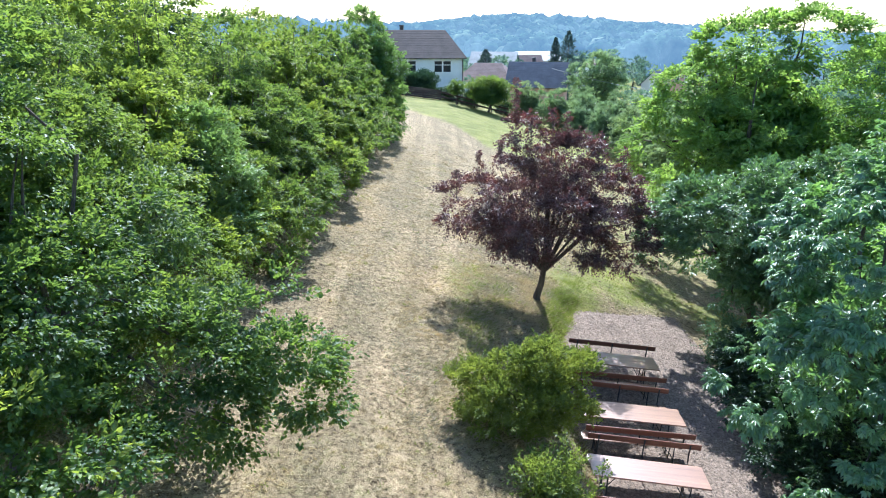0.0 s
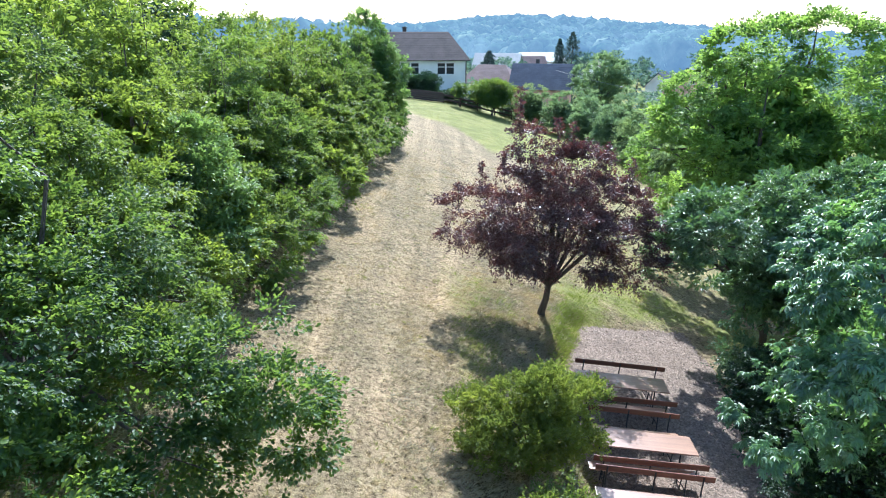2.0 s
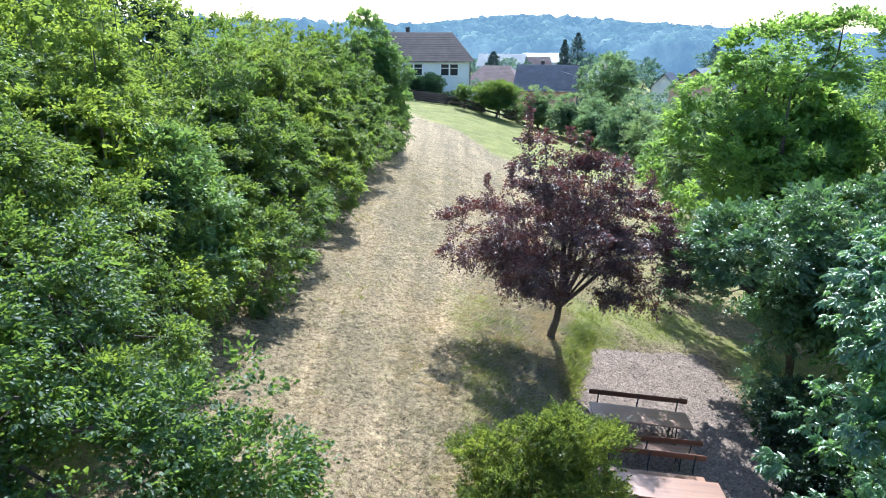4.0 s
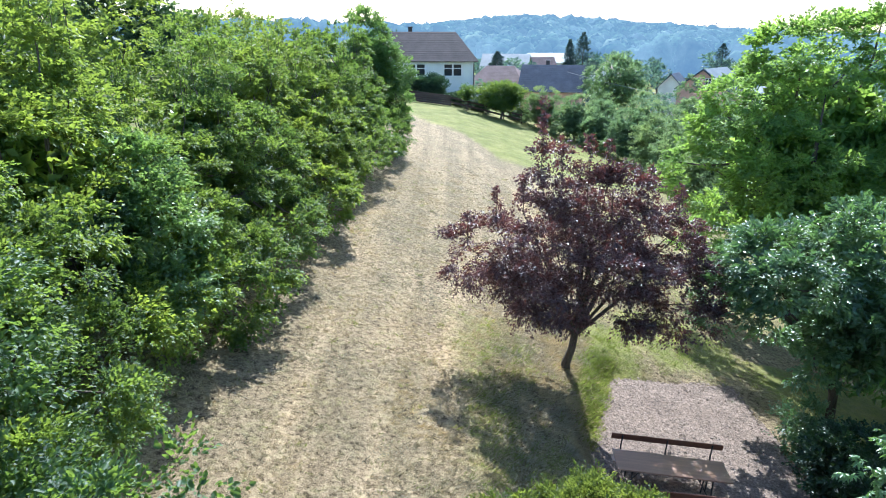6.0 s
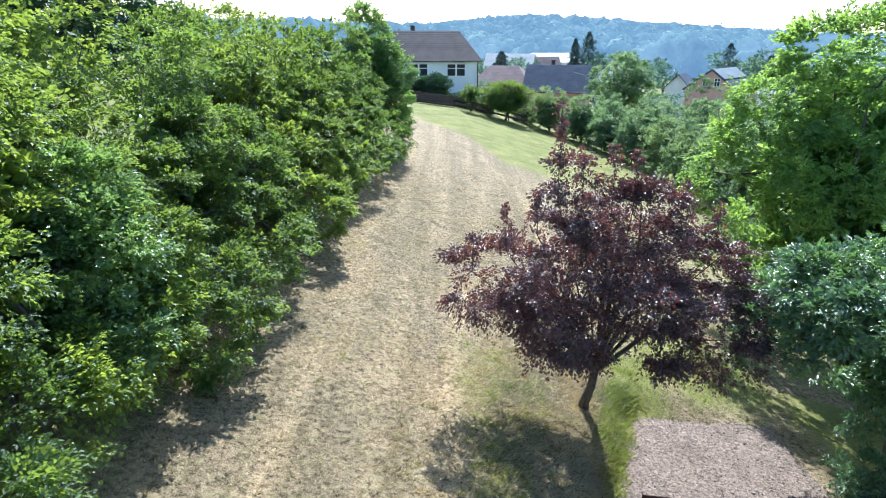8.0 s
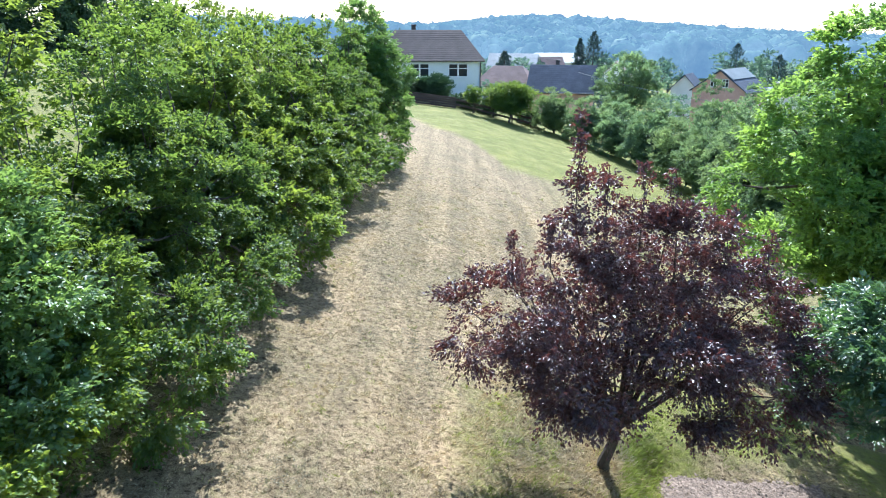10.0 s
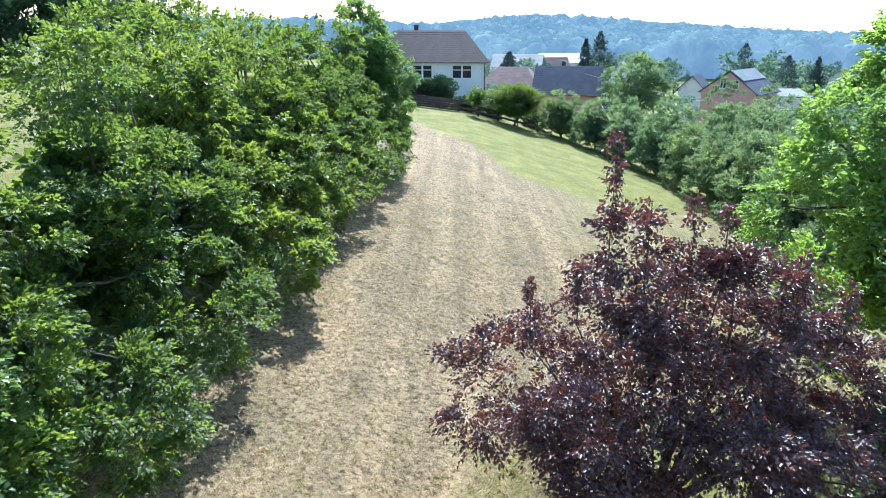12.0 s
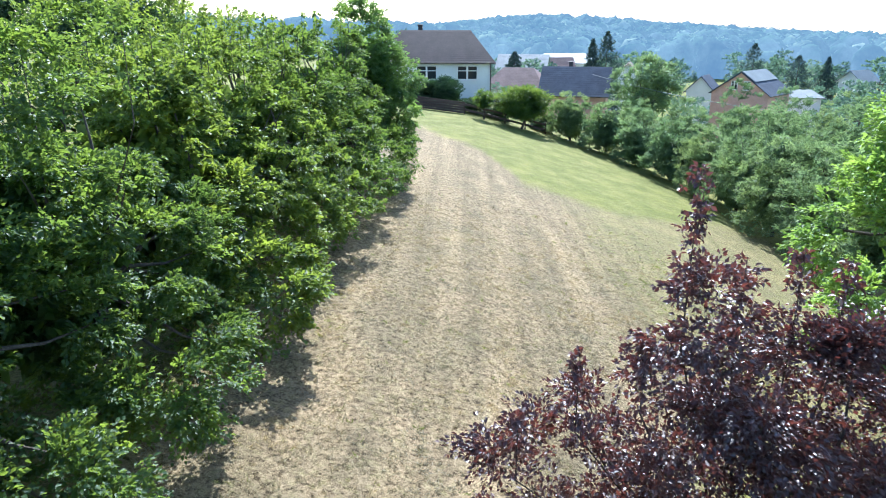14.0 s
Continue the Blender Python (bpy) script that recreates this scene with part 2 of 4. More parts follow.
def mesh_from(name, verts, faces, mat, flat=False):
    """A mesh object's data from arrays: verts (n, 3), faces (m, k)."""
    me = bpy.data.meshes.new(name)
    verts, faces = np.ascontiguousarray(verts, np.float32), np.ascontiguousarray(faces, np.int32)
    m, k = faces.shape
    me.vertices.add(len(verts))
    me.vertices.foreach_set("co", verts.ravel())
    me.loops.add(m * k)
    me.loops.foreach_set("vertex_index", faces.ravel())
    me.polygons.add(m)
    me.polygons.foreach_set("loop_start", np.arange(0, m * k, k, dtype=np.int32))
    me.update(calc_edges=True)
    if flat:
        me.shade_flat()
    me.materials.append(mat)
    return me


def part(name, bm, mat, parent, label=""):
    me = bpy.data.meshes.new(name)
    bm.normal_update()
    bm.to_mesh(me)
    bm.free()
    me.materials.append(mat)
    ob = new(name, me)
    ob.parent = parent
    return tagged(ob, label)


def part_data(name, me, parent, label=""):
    ob = new(name, me)
    ob.parent = parent
    return tagged(ob, label)


def empty(name, at, rz=0, ry=0):
    ob = new(name)
    ob.matrix_basis = pose(*at, 0, ry, rz)
    return ob


def box(bm, lo, hi, bevel=0.0):
    g = bmesh.ops.create_cube(bm, size=1)
    c, s = (Vector(lo) + Vector(hi)) / 2, Vector(hi) - Vector(lo)
    for v in g["verts"]:
        v.co = Vector((v.co.x * s.x, v.co.y * s.y, v.co.z * s.z)) + c
    if bevel:
        es = {e for v in g["verts"] for e in v.link_edges}
        bmesh.ops.bevel(bm, geom=list(es), offset=bevel, segments=2, affect="EDGES", profile=0.6)
    return bm


def tube(bm, pts, radii, sides=7):
    """A tapered, bent limb along pts."""
    rings = []
    pts = [Vector(p) for p in pts]
    for i, (p, r) in enumerate(zip(pts, radii)):
        d = (pts[min(i + 1, len(pts) - 1)] - pts[max(i - 1, 0)]).normalized()
        a = d.orthogonal().normalized()
        b = d.cross(a)
        rings.append([bm.verts.new(p + (a * math.cos(k * math.tau / sides) + b * math.sin(k * math.tau / sides)) * r) for k in range(sides)])
    for r0, r1 in zip(rings, rings[1:]):
        best = min(range(sides), key=lambda s: (r1[s].co - r0[0].co).length)
        for k in range(sides):
            bm.faces.new((r0[k], r0[(k + 1) % sides], r1[(k + 1 + best) % sides], r1[(k + best) % sides]))
    bm.faces.new(rings[0][::-1])
    bm.faces.new(rings[-1])
    return bm


# ---- terrain ----
def base_height(x, y):
    x, y = np.asarray(x, float), np.asarray(y, float)
    left = 0.2 * (1 - 0.4 * smooth(58, 80, y)) * np.minimum(-x, 12) + 0.03 * np.clip(-x - 12, 0, 120)
    right = -(0.25 * np.minimum(x, 18) + 4.5 * (1 - np.exp(-np.maximum(x - 18, 0) / 22)))
    z = 0.62 + np.where(x < 0, left, right)
    z -= 0.008 * np.clip(y - 20, 0, 70) + 0.05 * np.clip(y - 90, 0, 130)
    z = np.where(y > 90, np.maximum(z, -11 + 0 * z), z)
    r = np.hypot(x, y)
    az = np.degrees(np.arctan2(x, np.maximum(y, 1e-3)))
    rise = np.interp(az, [-40, -12, -4, -1, 2, 5, 9, 14, 19, 22, 29, 40], [-0.2, -0.5, -0.3, 0.2, 0.62, 0.78, 0.7, 0.25, -0.1, -0.3, -0.55, -0.5])
    top = 8.2 + 800 * np.tan(np.radians(rise)) - 12
    start = np.interp(az, [-40, 12, 24, 40], [330, 330, 230, 230])
    m = smooth(0, 1, (r - start) / np.interp(az, [-40, 12, 24, 40], [450, 450, 260, 260])) * (y > 0)
    return z * (1 - m) + top * m


def gravel_height(x):
    return -0.78 - 0.1 * (x - 3.5)


def height(x, y):
    """Ground height with the terrace for the tables cut into the slope."""
    x, y = np.asarray(x, float), np.asarray(y, float)
    edge = 3.05 + 0.05 * np.sin(y * 1.7) + np.where(y > 17.5, 0.33 * (y - 17.5), 0)
    m = smooth(edge - 0.55, edge + 0.1, x) * (1 - smooth(20.9, 22.3, y)) * (1 - smooth(8.5, 10.5, x)) * smooth(4, 7, y)
    return base_height(x, y) * (1 - m) + gravel_height(x) * m


def wave(x, y, k, seed):
    r = np.random.default_rng(seed)
    out = 0
    for i in range(5):
        a, p, f = r.uniform(0, math.tau), r.uniform(0, math.tau), k * r.uniform(0.6, 1.7)
        out = out + np.sin((x * np.cos(a) + y * np.sin(a)) * f + p)
    return out / 5


def green_amount(x, y):
    """How green the grass is: hay on the mown strip, lawn beyond it, by the bank and under the hedge."""
    w = wave(x, y, 0.9, 3)
    w2 = wave(x, y, 2.5, 4)
    border = np.interp(x, [-4, -2.9, 1.2, 3.2, 6.8, 12, 16, 30], [66, 64, 59.5, 51.5, 50, 51, 55, 40])
    g = 0.95 * smooth(-1.2, 1.5, y - border + 1.2 * w)
    blob = lambda cx, cy, rx, ry: np.exp(-((x - cx) / rx) ** 2 - ((y - cy) / ry) ** 2)
    g = np.maximum(g, 0.85 * smooth(0.3, 0.8, blob(3.75, 19.4, 0.75, 3.4) + 0.25 * w2))
    g = np.maximum(g, 0.34 * smooth(0.3, 0.8, blob(1.7, 20.0, 0.6, 3.0) + 0.3 * w2))
    g = np.maximum(g, 0.8 * smooth(0.3, 0.8, blob(7.0, 24.2, 2.8, 2.9) + 0.15 * w2))
    g = np.maximum(g, 0.85 * smooth(0.3, 0.8, blob(4.7, 22.4, 1.2, 3.0) + 0.2 * w2))
    g = np.maximum(g, 0.42 * smooth(0.3, 0.85, blob(0.8, 20.8, 1.1, 2.3) + 0.3 * w2))
    g = np.maximum(g, 0.46 * smooth(0.3, 0.9, blob(0.9, 16.5, 0.8, 6.0) + 0.3 * w2))
    g = np.maximum(g, 0.42 * smooth(0.35, 0.9, blob(2.2, 14, 1.4, 4.0) + 0.3 * w2))
    g = np.maximum(g, 0.55 * smooth(-4.9, -6.0, x + 0.5 * w))
    g = np.maximum(g, 0.8 * smooth(-11, -13, x))
    g = np.maximum(g, 0.8 * smooth(8, 9.5, x) * (y < 24))
    g = np.maximum(g, 0.40 * smooth(3.5, 8, x + 0.9 * w) * smooth(23, 30, y))
    return g


def track_amount(x, y):
    """Pale wheel tracks of the mower, along the strip."""
    out = 0.0
    for line, w in ((np.interp(y, [10, 27, 35, 62, 70], [-3.2, -3.0, -2.4, -2.7, -3.6]), 0.45), (np.interp(y, [10, 27, 35, 62, 70], [-1.3, -1.1, -0.6, -1.6, -2.6]), 0.4),
                    (np.interp(y, [10, 33, 41, 54, 62], [3.2, 4.0, 3.5, 1.4, -0.6]), 0.4), (np.interp(y, [10, 20, 30, 45, 56], [-0.9, -0.2, 1.0, 1.6, 0.2]), 0.35)):
        out = np.maximum(out, np.exp(-((x - line) / w) ** 2))
    return np.clip(out * (0.75 + 0.5 * wave(x, y, 1.3, 31)), 0, 1)


def spread(lo, a, b, hi, step, growth):
    xs = list(np.arange(a, b + 1e-6, step))
    s = step
    while xs[-1] < hi:
        s *= growth
        xs.append(xs[-1] + s)
    s = step
    while xs[0] > lo:
        s *= growth
        xs.insert(0, xs[0] - s)
    return np.array(xs)


def build_ground():
    xs = spread(-1400, -6, 9, 1400, 0.13, 1.09)
    ys = spread(-300, 6.5, 32, 1500, 0.13, 1.06)
    X, Y = np.meshgrid(xs, ys)
    Z = height(X, Y)
    near = smooth(60, 25, np.hypot(X, Y))
    lump = wave(X, Y, 9.0, 11) * 0.6 + wave(X, Y, 19.0, 12) * 0.5 + rng.normal(0, 0.35, X.shape)
    rut = np.sin((X + 0.02 * Y) * 3.1 + 0.4 * wave(X, Y, 0.5, 5)) * 0.012
    Z = Z + near * (0.026 * lump + rut)
    # the gravel lies in a shallow bed
    bed = smooth(0.0, 0.25, X - 3.2 - np.where(Y > 17.5, 0.33 * (Y - 17.5), 0)) * (1 - smooth(20.9, 21.3, Y)) * (1 - smooth(7.5, 8.0, X)) * (Y > 6.2)
    Z = Z - 0.08 * bed
    verts = np.stack([X, Y, Z], -1).reshape(-1, 3)
    n, m = len(xs), len(ys)
    i = (np.arange(m - 1)[:, None] * n + np.arange(n - 1)[None, :]).ravel()
    faces = np.stack([i, i + 1, i + n + 1, i + n], 1)
    me = mesh_from("ground", verts, faces, M_GROUND)
    at = me.attributes.new("green", "FLOAT", "POINT")
    at.data.foreach_set("value", np.ascontiguousarray(green_amount(X, Y).ravel(), np.float32))
    at = me.attributes.new("track", "FLOAT", "POINT")
    at.data.foreach_set("value", np.ascontiguousarray(track_amount(X, Y).ravel(), np.float32))
    tagged(new("ground", me), "sloping mown meadow with dry hay and green grass", "ground", kind="structure")


build_ground()


# ---- foliage ----
def unit(v):
    return v / np.maximum(np.linalg.norm(v, axis=-1, keepdims=True), 1e-9)


def sphere_dirs(r, n):
    return unit(r.normal(size=(n, 3)))


def leaf_mesh(name, P, D, N, L, ratio, mat, fold=0.22, bend=0.18, fine=False):
    """Folded, drooping leaves, base at P, along D, face towards N: two triangles each, or four with a rounder outline."""
    N = unit(N - D * (N * D).sum(1, keepdims=True))
    S = np.cross(N, D)
    L = L[:, None]
    half = S * L * ratio * 0.5
    lift = N * L * ratio * fold
    tip = P + D * L - N * L * bend
    if fine:
        a, b = P + D * L * 0.26, P + D * L * 0.66 - N * L * bend * 0.35
        V = np.stack([P, a - half * 0.9 + lift * 0.8, b - half * 0.85 + lift * 0.8, tip, b + half * 0.85 + lift * 0.8, a + half * 0.9 + lift * 0.8], 1).reshape(-1, 3)
        i = np.arange(len(P))[:, None] * 6
        F = np.concatenate([i + [0, 1, 2], i + [0, 2, 3], i + [0, 3, 4], i + [0, 4, 5]], 1).reshape(-1, 3)
        return mesh_from(name, V, F, mat)
    mid = P + D * L * 0.48
    V = np.stack([P, mid - half + lift, tip, mid + half + lift], 1).reshape(-1, 3)
    i = np.arange(len(P))[:, None] * 4
    F = np.concatenate([i + [0, 1, 2], i + [0, 2, 3]], 1).reshape(-1, 3)
    return mesh_from(name, V, F, mat)


def twigs(r, origin, direction, length, per, leaf, droop):
    """Leaves along twigs, all round them. Returns P, D, N, L."""
    n = len(origin)
    s = (np.arange(per) + r.uniform(0.2, 0.8, (n, per))) / per
    d = np.repeat(direction[:, None], per, 1)
    P = origin[:, None] + d * (s * length[:, None])[..., None]
    P[..., 2] -= (s ** 2) * length[:, None] * droop * 0.6
    a = unit(np.cross(direction, r.normal(size=(n, 3))))
    b = np.cross(direction, a)
    ph = np.arange(per) * 2.4 + r.uniform(0, 6.28, (n, 1))
    side = a[:, None] * np.cos(ph)[..., None] + b[:, None] * np.sin(ph)[..., None]
    D = d * 0.55 + side * 0.8 + r.normal(0, 0.25, (n, per, 3))
    D[..., 2] -= droop
    D = unit(D)
    N = r.normal(0, 0.62, (n, per, 3)) + d * 0.3
    N[..., 2] += 0.6
    L = leaf * r.uniform(0.65, 1.25, (n, per))
    return P.reshape(-1, 3), D.reshape(-1, 3), N.reshape(-1, 3), L.ravel()


def sprays(r, origin, axis, length, per, leaf, droop, lean, ragged):
    """Flat leafy fans: leaves to both sides of an arching shoot, lying in one plane that leans outward. Returns P, D, N, L."""
    n = len(origin)
    plane = r.normal(0, 0.28, (n, 3)) + lean * 0.5
    plane[:, 2] += 1.0
    plane = unit(plane - axis * (plane * axis).sum(1, keepdims=True))
    side = np.cross(plane, axis)
    s = np.sort(r.random((n, per)) ** 0.8, 1) * 0.95 + 0.05
    sign = np.where(np.arange(per) % 2, 1.0, -1.0) * np.ones((n, 1))
    w = 0.34 * (1.08 - s) * r.uniform(0.0, 1.0, (n, per)) * sign
    ln = length[:, None]
    P = origin[:, None] + axis[:, None] * (s * ln)[..., None] + side[:, None] * (w * ln)[..., None] + plane[:, None] * (r.normal(0, 0.06, (n, per)) * ln)[..., None]
    P[..., 2] -= s ** 2 * ln * droop
    D = axis[:, None] * (0.55 + 0.3 * s)[..., None] + side[:, None] * (sign * 0.75 * (1.1 - s))[..., None] + r.normal(0, 0.22, (n, per, 3))
    D[..., 2] -= droop * (0.3 + s)
    N = plane[:, None] + r.normal(0, ragged, (n, per, 3))
    L = leaf * r.uniform(0.65, 1.25, (n, per)) * (1.08 - 0.25 * s)
    return P.reshape(-1, 3), unit(D).reshape(-1, 3), N.reshape(-1, 3), L.ravel()


def palmate_leaves(r, P, D, N, L):
    """Hand-shaped leaves: seven drooping leaflets from one point, the middle one longest."""
    N = unit(N + [0, 0, 0.5])
    N = unit(N - D * (N * D).sum(1, keepdims=True))
    S = np.cross(N, D)
    out = []
    for a in (-2.1, -1.35, -0.65, 0.0, 0.65, 1.35, 2.1):
        dd = D * math.cos(a) + S * math.sin(a) + r.normal(0, 0.08, P.shape) - N * 0.28
        dd[:, 2] -= 0.12
        out.append((P, unit(dd), N + r.normal(0, 0.12, P.shape), L * (1.0 - 0.17 * abs(a))))
    return tuple(np.concatenate(c) for c in zip(*out))


def lumps(r, p, size):
    """A smooth field over space, about -1 to 1, with lumps of that size."""
    out = 0
    for i in range(6):
        out = out + np.sin(p @ (sphere_dirs(r, 1)[0] * r.uniform(0.7, 1.6) * 3.1 / size) + r.uniform(0, 6.28))
    return out / 3.0


def crown_leaves(r, lobes, clumps, clump_r, n_twigs, per, twig, leaf, droop=0.15, up=0.2, floor=None, palmate=False, inner=0.35, flat=0.6,
                 face=None, shoots=(), depth=0.72, inner_size=1.6, gap=0.25, ragged=0.35, spread_out=0.55, shoot_leaves=36, core=0, under=0.5):
    """Leaf arrays of a crown: boughs stand spaced out on the lumpy skins of its lobes, with gaps between them; each bough is a tuft of flat sprays
    that point outward; darker leaves fill the inside. face: the side on which it is fullest. shoots: upright wands (x, y, z0, z1).
    core: how many of the last lobes are inside only. under: the share of boughs kept on undersides."""
    lobes = np.array(lobes, float)
    area = (lobes[:, 3] * lobes[:, 4] + lobes[:, 3] * lobes[:, 5] + lobes[:, 4] * lobes[:, 5])
    m = clumps * 6
    outer = area[:len(area) - core] / area[:len(area) - core].sum()
    pick = r.choice(len(outer), m, p=outer)
    u = sphere_dirs(r, m)
    if face is not None:
        f = unit(np.array(face, float))
        back = (u @ f) < -0.25
        u[back] -= 2 * (u[back] @ f)[:, None] * f * (r.random((back.sum(), 1)) < 0.8)
    skin = lobes[pick, :3] + u * lobes[pick, 3:]
    bulge = 0.6 * lumps(r, skin, 2.2 * clump_r) + 0.7 * lumps(r, skin, 4.5 * clump_r)
    c = lobes[pick, :3] + u * lobes[pick, 3:] * (np.clip(depth + (1 - depth) * (0.6 + 0.55 * bulge), 0.3, 1.08) * r.uniform(0.93, 1.0, m))[:, None]
    u = unit(u / lobes[pick, 3:] * lobes[pick, 3:].mean(1, keepdims=True))
    # boughs buried deep in another lobe go, and those in the gaps
    keep = (r.random(m) > smooth(-0.1, -0.8, bulge) * gap * 3) & ((u[:, 2] > -0.1) | (r.random(m) < under))
    for l in lobes:
        keep &= (((c - l[:3]) / l[3:]) ** 2).sum(1) > 0.34
    c, u = c[keep], u[keep]
    chosen = []
    for i in range(len(c)):
        if len(chosen) >= clumps:
            break
        if not chosen or ((c[chosen] - c[i]) ** 2).sum(1).min() > (spread_out * clump_r) ** 2:
            chosen.append(i)
    c, u = c[chosen], u[chosen]
    cr = clump_r * r.uniform(0.6, 1.4, len(c))
    n = max(8, n_twigs * per // 14) if not palmate else n_twigs
    k = r.choice(len(c), n, p=cr ** 2 / (cr ** 2).sum())
    v = unit(sphere_dirs(r, n) * [1, 1, 0.8] + 0.55 * u[k] + [0, 0, 0.25])
    o = c[k] + v * (cr[k] * r.uniform(0.0, 0.7, n))[:, None] * [1, 1, flat]
    ax = unit(v * [1, 1, 0.45] + u[k] * 0.45 + r.normal(0, 0.18, (n, 3)) + [0, 0, up])
    ln = twig * 1.5 * r.uniform(0.6, 1.3, n)
    if palmate:
        out = [palmate_leaves(r, *sprays(r, o, ax, ln, per, leaf, droop, u[k], ragged))]
    else:
        out = [sprays(r, o, ax, ln, 14, leaf, droop, u[k], ragged)]
    ni = int(n_twigs * inner)
    if ni:
        bulk = area * (np.arange(len(area)) >= len(area) - core) if core else area * (lobes[:, 3] > 1.4)
        bulk = bulk if bulk.sum() else area
        q = r.choice(len(lobes), ni, p=bulk / bulk.sum())
        o2 = lobes[q, :3] + sphere_dirs(r, ni) * lobes[q, 3:] * (r.uniform(0.15, 0.74, ni) ** 0.6)[:, None]
        out.append(twigs(r, o2, sphere_dirs(r, ni), twig * np.ones(ni), per, leaf * inner_size, droop))
    for sx, sy, za, zb in shoots:
        n = int((zb - za) * shoot_leaves)
        t = r.random(n)
        o3 = np.stack([sx + r.normal(0, 0.05, n), sy + r.normal(0, 0.05, n), za + (zb - za) * t], 1)
        d3 = unit(r.normal(size=(n, 3)) * [1, 1, 0.4] + [0, 0, 0.5])
        out.append(twigs(r, o3, d3, 0.30 * (1.15 - t), 6, leaf, droop))
    P, D, N, L = (np.concatenate(a) for a in zip(*out))
    if floor is not None:
        ok = P[:, 2] > floor(P[:, 0], P[:, 1]) + 0.05
        P, D, N, L = P[ok], D[ok], N[ok], L[ok]
    return P, D, N, L, c


def limbs(bm, r, base, fork, targets, r0, sides=7):
    """A trunk from base to fork, and limbs that bend out to the targets."""
    base, fork = Vector(base), Vector(fork)
    side = Vector((r.normal(0, 0.025), r.normal(0, 0.025), 0)) * (fork - base).length
    mid = base.lerp(fork, 0.5) + side
    tube(bm, [base - Vector((0, 0, 0.25)), base + Vector((0, 0, 0.12)), mid, fork], [r0 * 1.5, r0 * 1.15, r0 * 0.95, r0 * 0.85], sides)
    for t in targets:
        t = Vector(t)
        bend = Vector(r.normal(0, 0.10, 3)) * (t - fork).length
        p1 = fork.lerp(t, 0.4) + bend + Vector((0, 0, 0.12)) * (t - fork).length
        p2 = fork.lerp(t, 0.75) + bend * 0.6
        tube(bm, [fork - Vector((0, 0, 0.1)), p1, p2, t], [r0 * 0.55, r0 * 0.34, r0 * 0.18, r0 * 0.06], max(4, sides - 2))
    return bm


def tree(name, label, category, at, lobes, mat, seed, clumps=60, clump_r=0.6, n_twigs=1500, per=9, twig=0.35, leaf=0.075, ratio=0.55,
         trunk=0.12, fork=0.35, n_limbs=10, group="", floor=height, fork_at=None, fine=False, **kw):
    """A tree or shrub at (x, y): trunk with limbs, and a crown of single leaves. Lobes are relative to its foot."""
    r = np.random.default_rng(seed)
    x, y = at
    z = float(height(x, y))
    lo = np.array(lobes, float)
    fl = (lambda a, b: floor(a + x, b + y) - z) if floor else None
    P, D, N, L, c = crown_leaves(r, lo, clumps, clump_r, n_twigs, per, twig, leaf, floor=fl, **kw)
    ob = empty(name, (x, y, z))
    top = float((lo[:, 2] + lo[:, 5]).max())
    fk = (float(lo[:, 0].mean() * 0.5), float(lo[:, 1].mean() * 0.5), top * fork) if fork_at is None else fork_at
    pickt = c[r.choice(len(c), min(n_limbs, len(c)), replace=False)]
    bm = bmesh.new()
    limbs(bm, r, (0, 0, 0), fk, [p for p in pickt if p[2] > 0.3], trunk)
    for sx, sy, za, zb in kw.get("shoots", ()):
        tube(bm, [Vector(fk) - Vector((0, 0, 0.08)), Vector(fk).lerp(Vector((sx, sy, za)), 0.6), (sx, sy, za), (sx, sy, zb)], [0.02, 0.016, 0.010, 0.004], 5)
    part("trunk", bm, M_BARK, ob)
    part_data("crown", leaf_mesh("crown", P, D, N, L, ratio, mat, fine=fine), ob)
    return tagged(ob, label, category, group)


# hedge along the uphill side of the meadow
HEDGE = [
    # foot line x, y, radius across, radius along, top height over the foot, leaves factor
    (-2.9, 4.2, 2.2, 2.0, 5.6, 0.4),
    (-3.5, 8.2, 2.7, 2.3, 7.4, 1.8),
    (-4.5, 12.2, 2.5, 2.3, 7.0, 1.3),
    (-4.8, 16.0, 2.3, 2.2, 7.0, 1.3),
    (-4.8, 19.7, 2.2, 2.0, 5.0, 1.1),
    (-4.4, 23.8, 2.1, 2.2, 5.8, 1.15),
    (-4.1, 28.0, 2.4, 2.2, 5.8, 1.0),
    (-3.9, 32.0, 2.4, 2.2, 6.0, 0.95),
    (-3.65, 35.8, 2.4, 2.1, 6.1, 0.9),
    (-3.45, 39.6, 2.4, 2.1, 6.4, 0.85),
    (-3.2, 44.0, 2.3, 2.3, 6.8, 0.85),
]
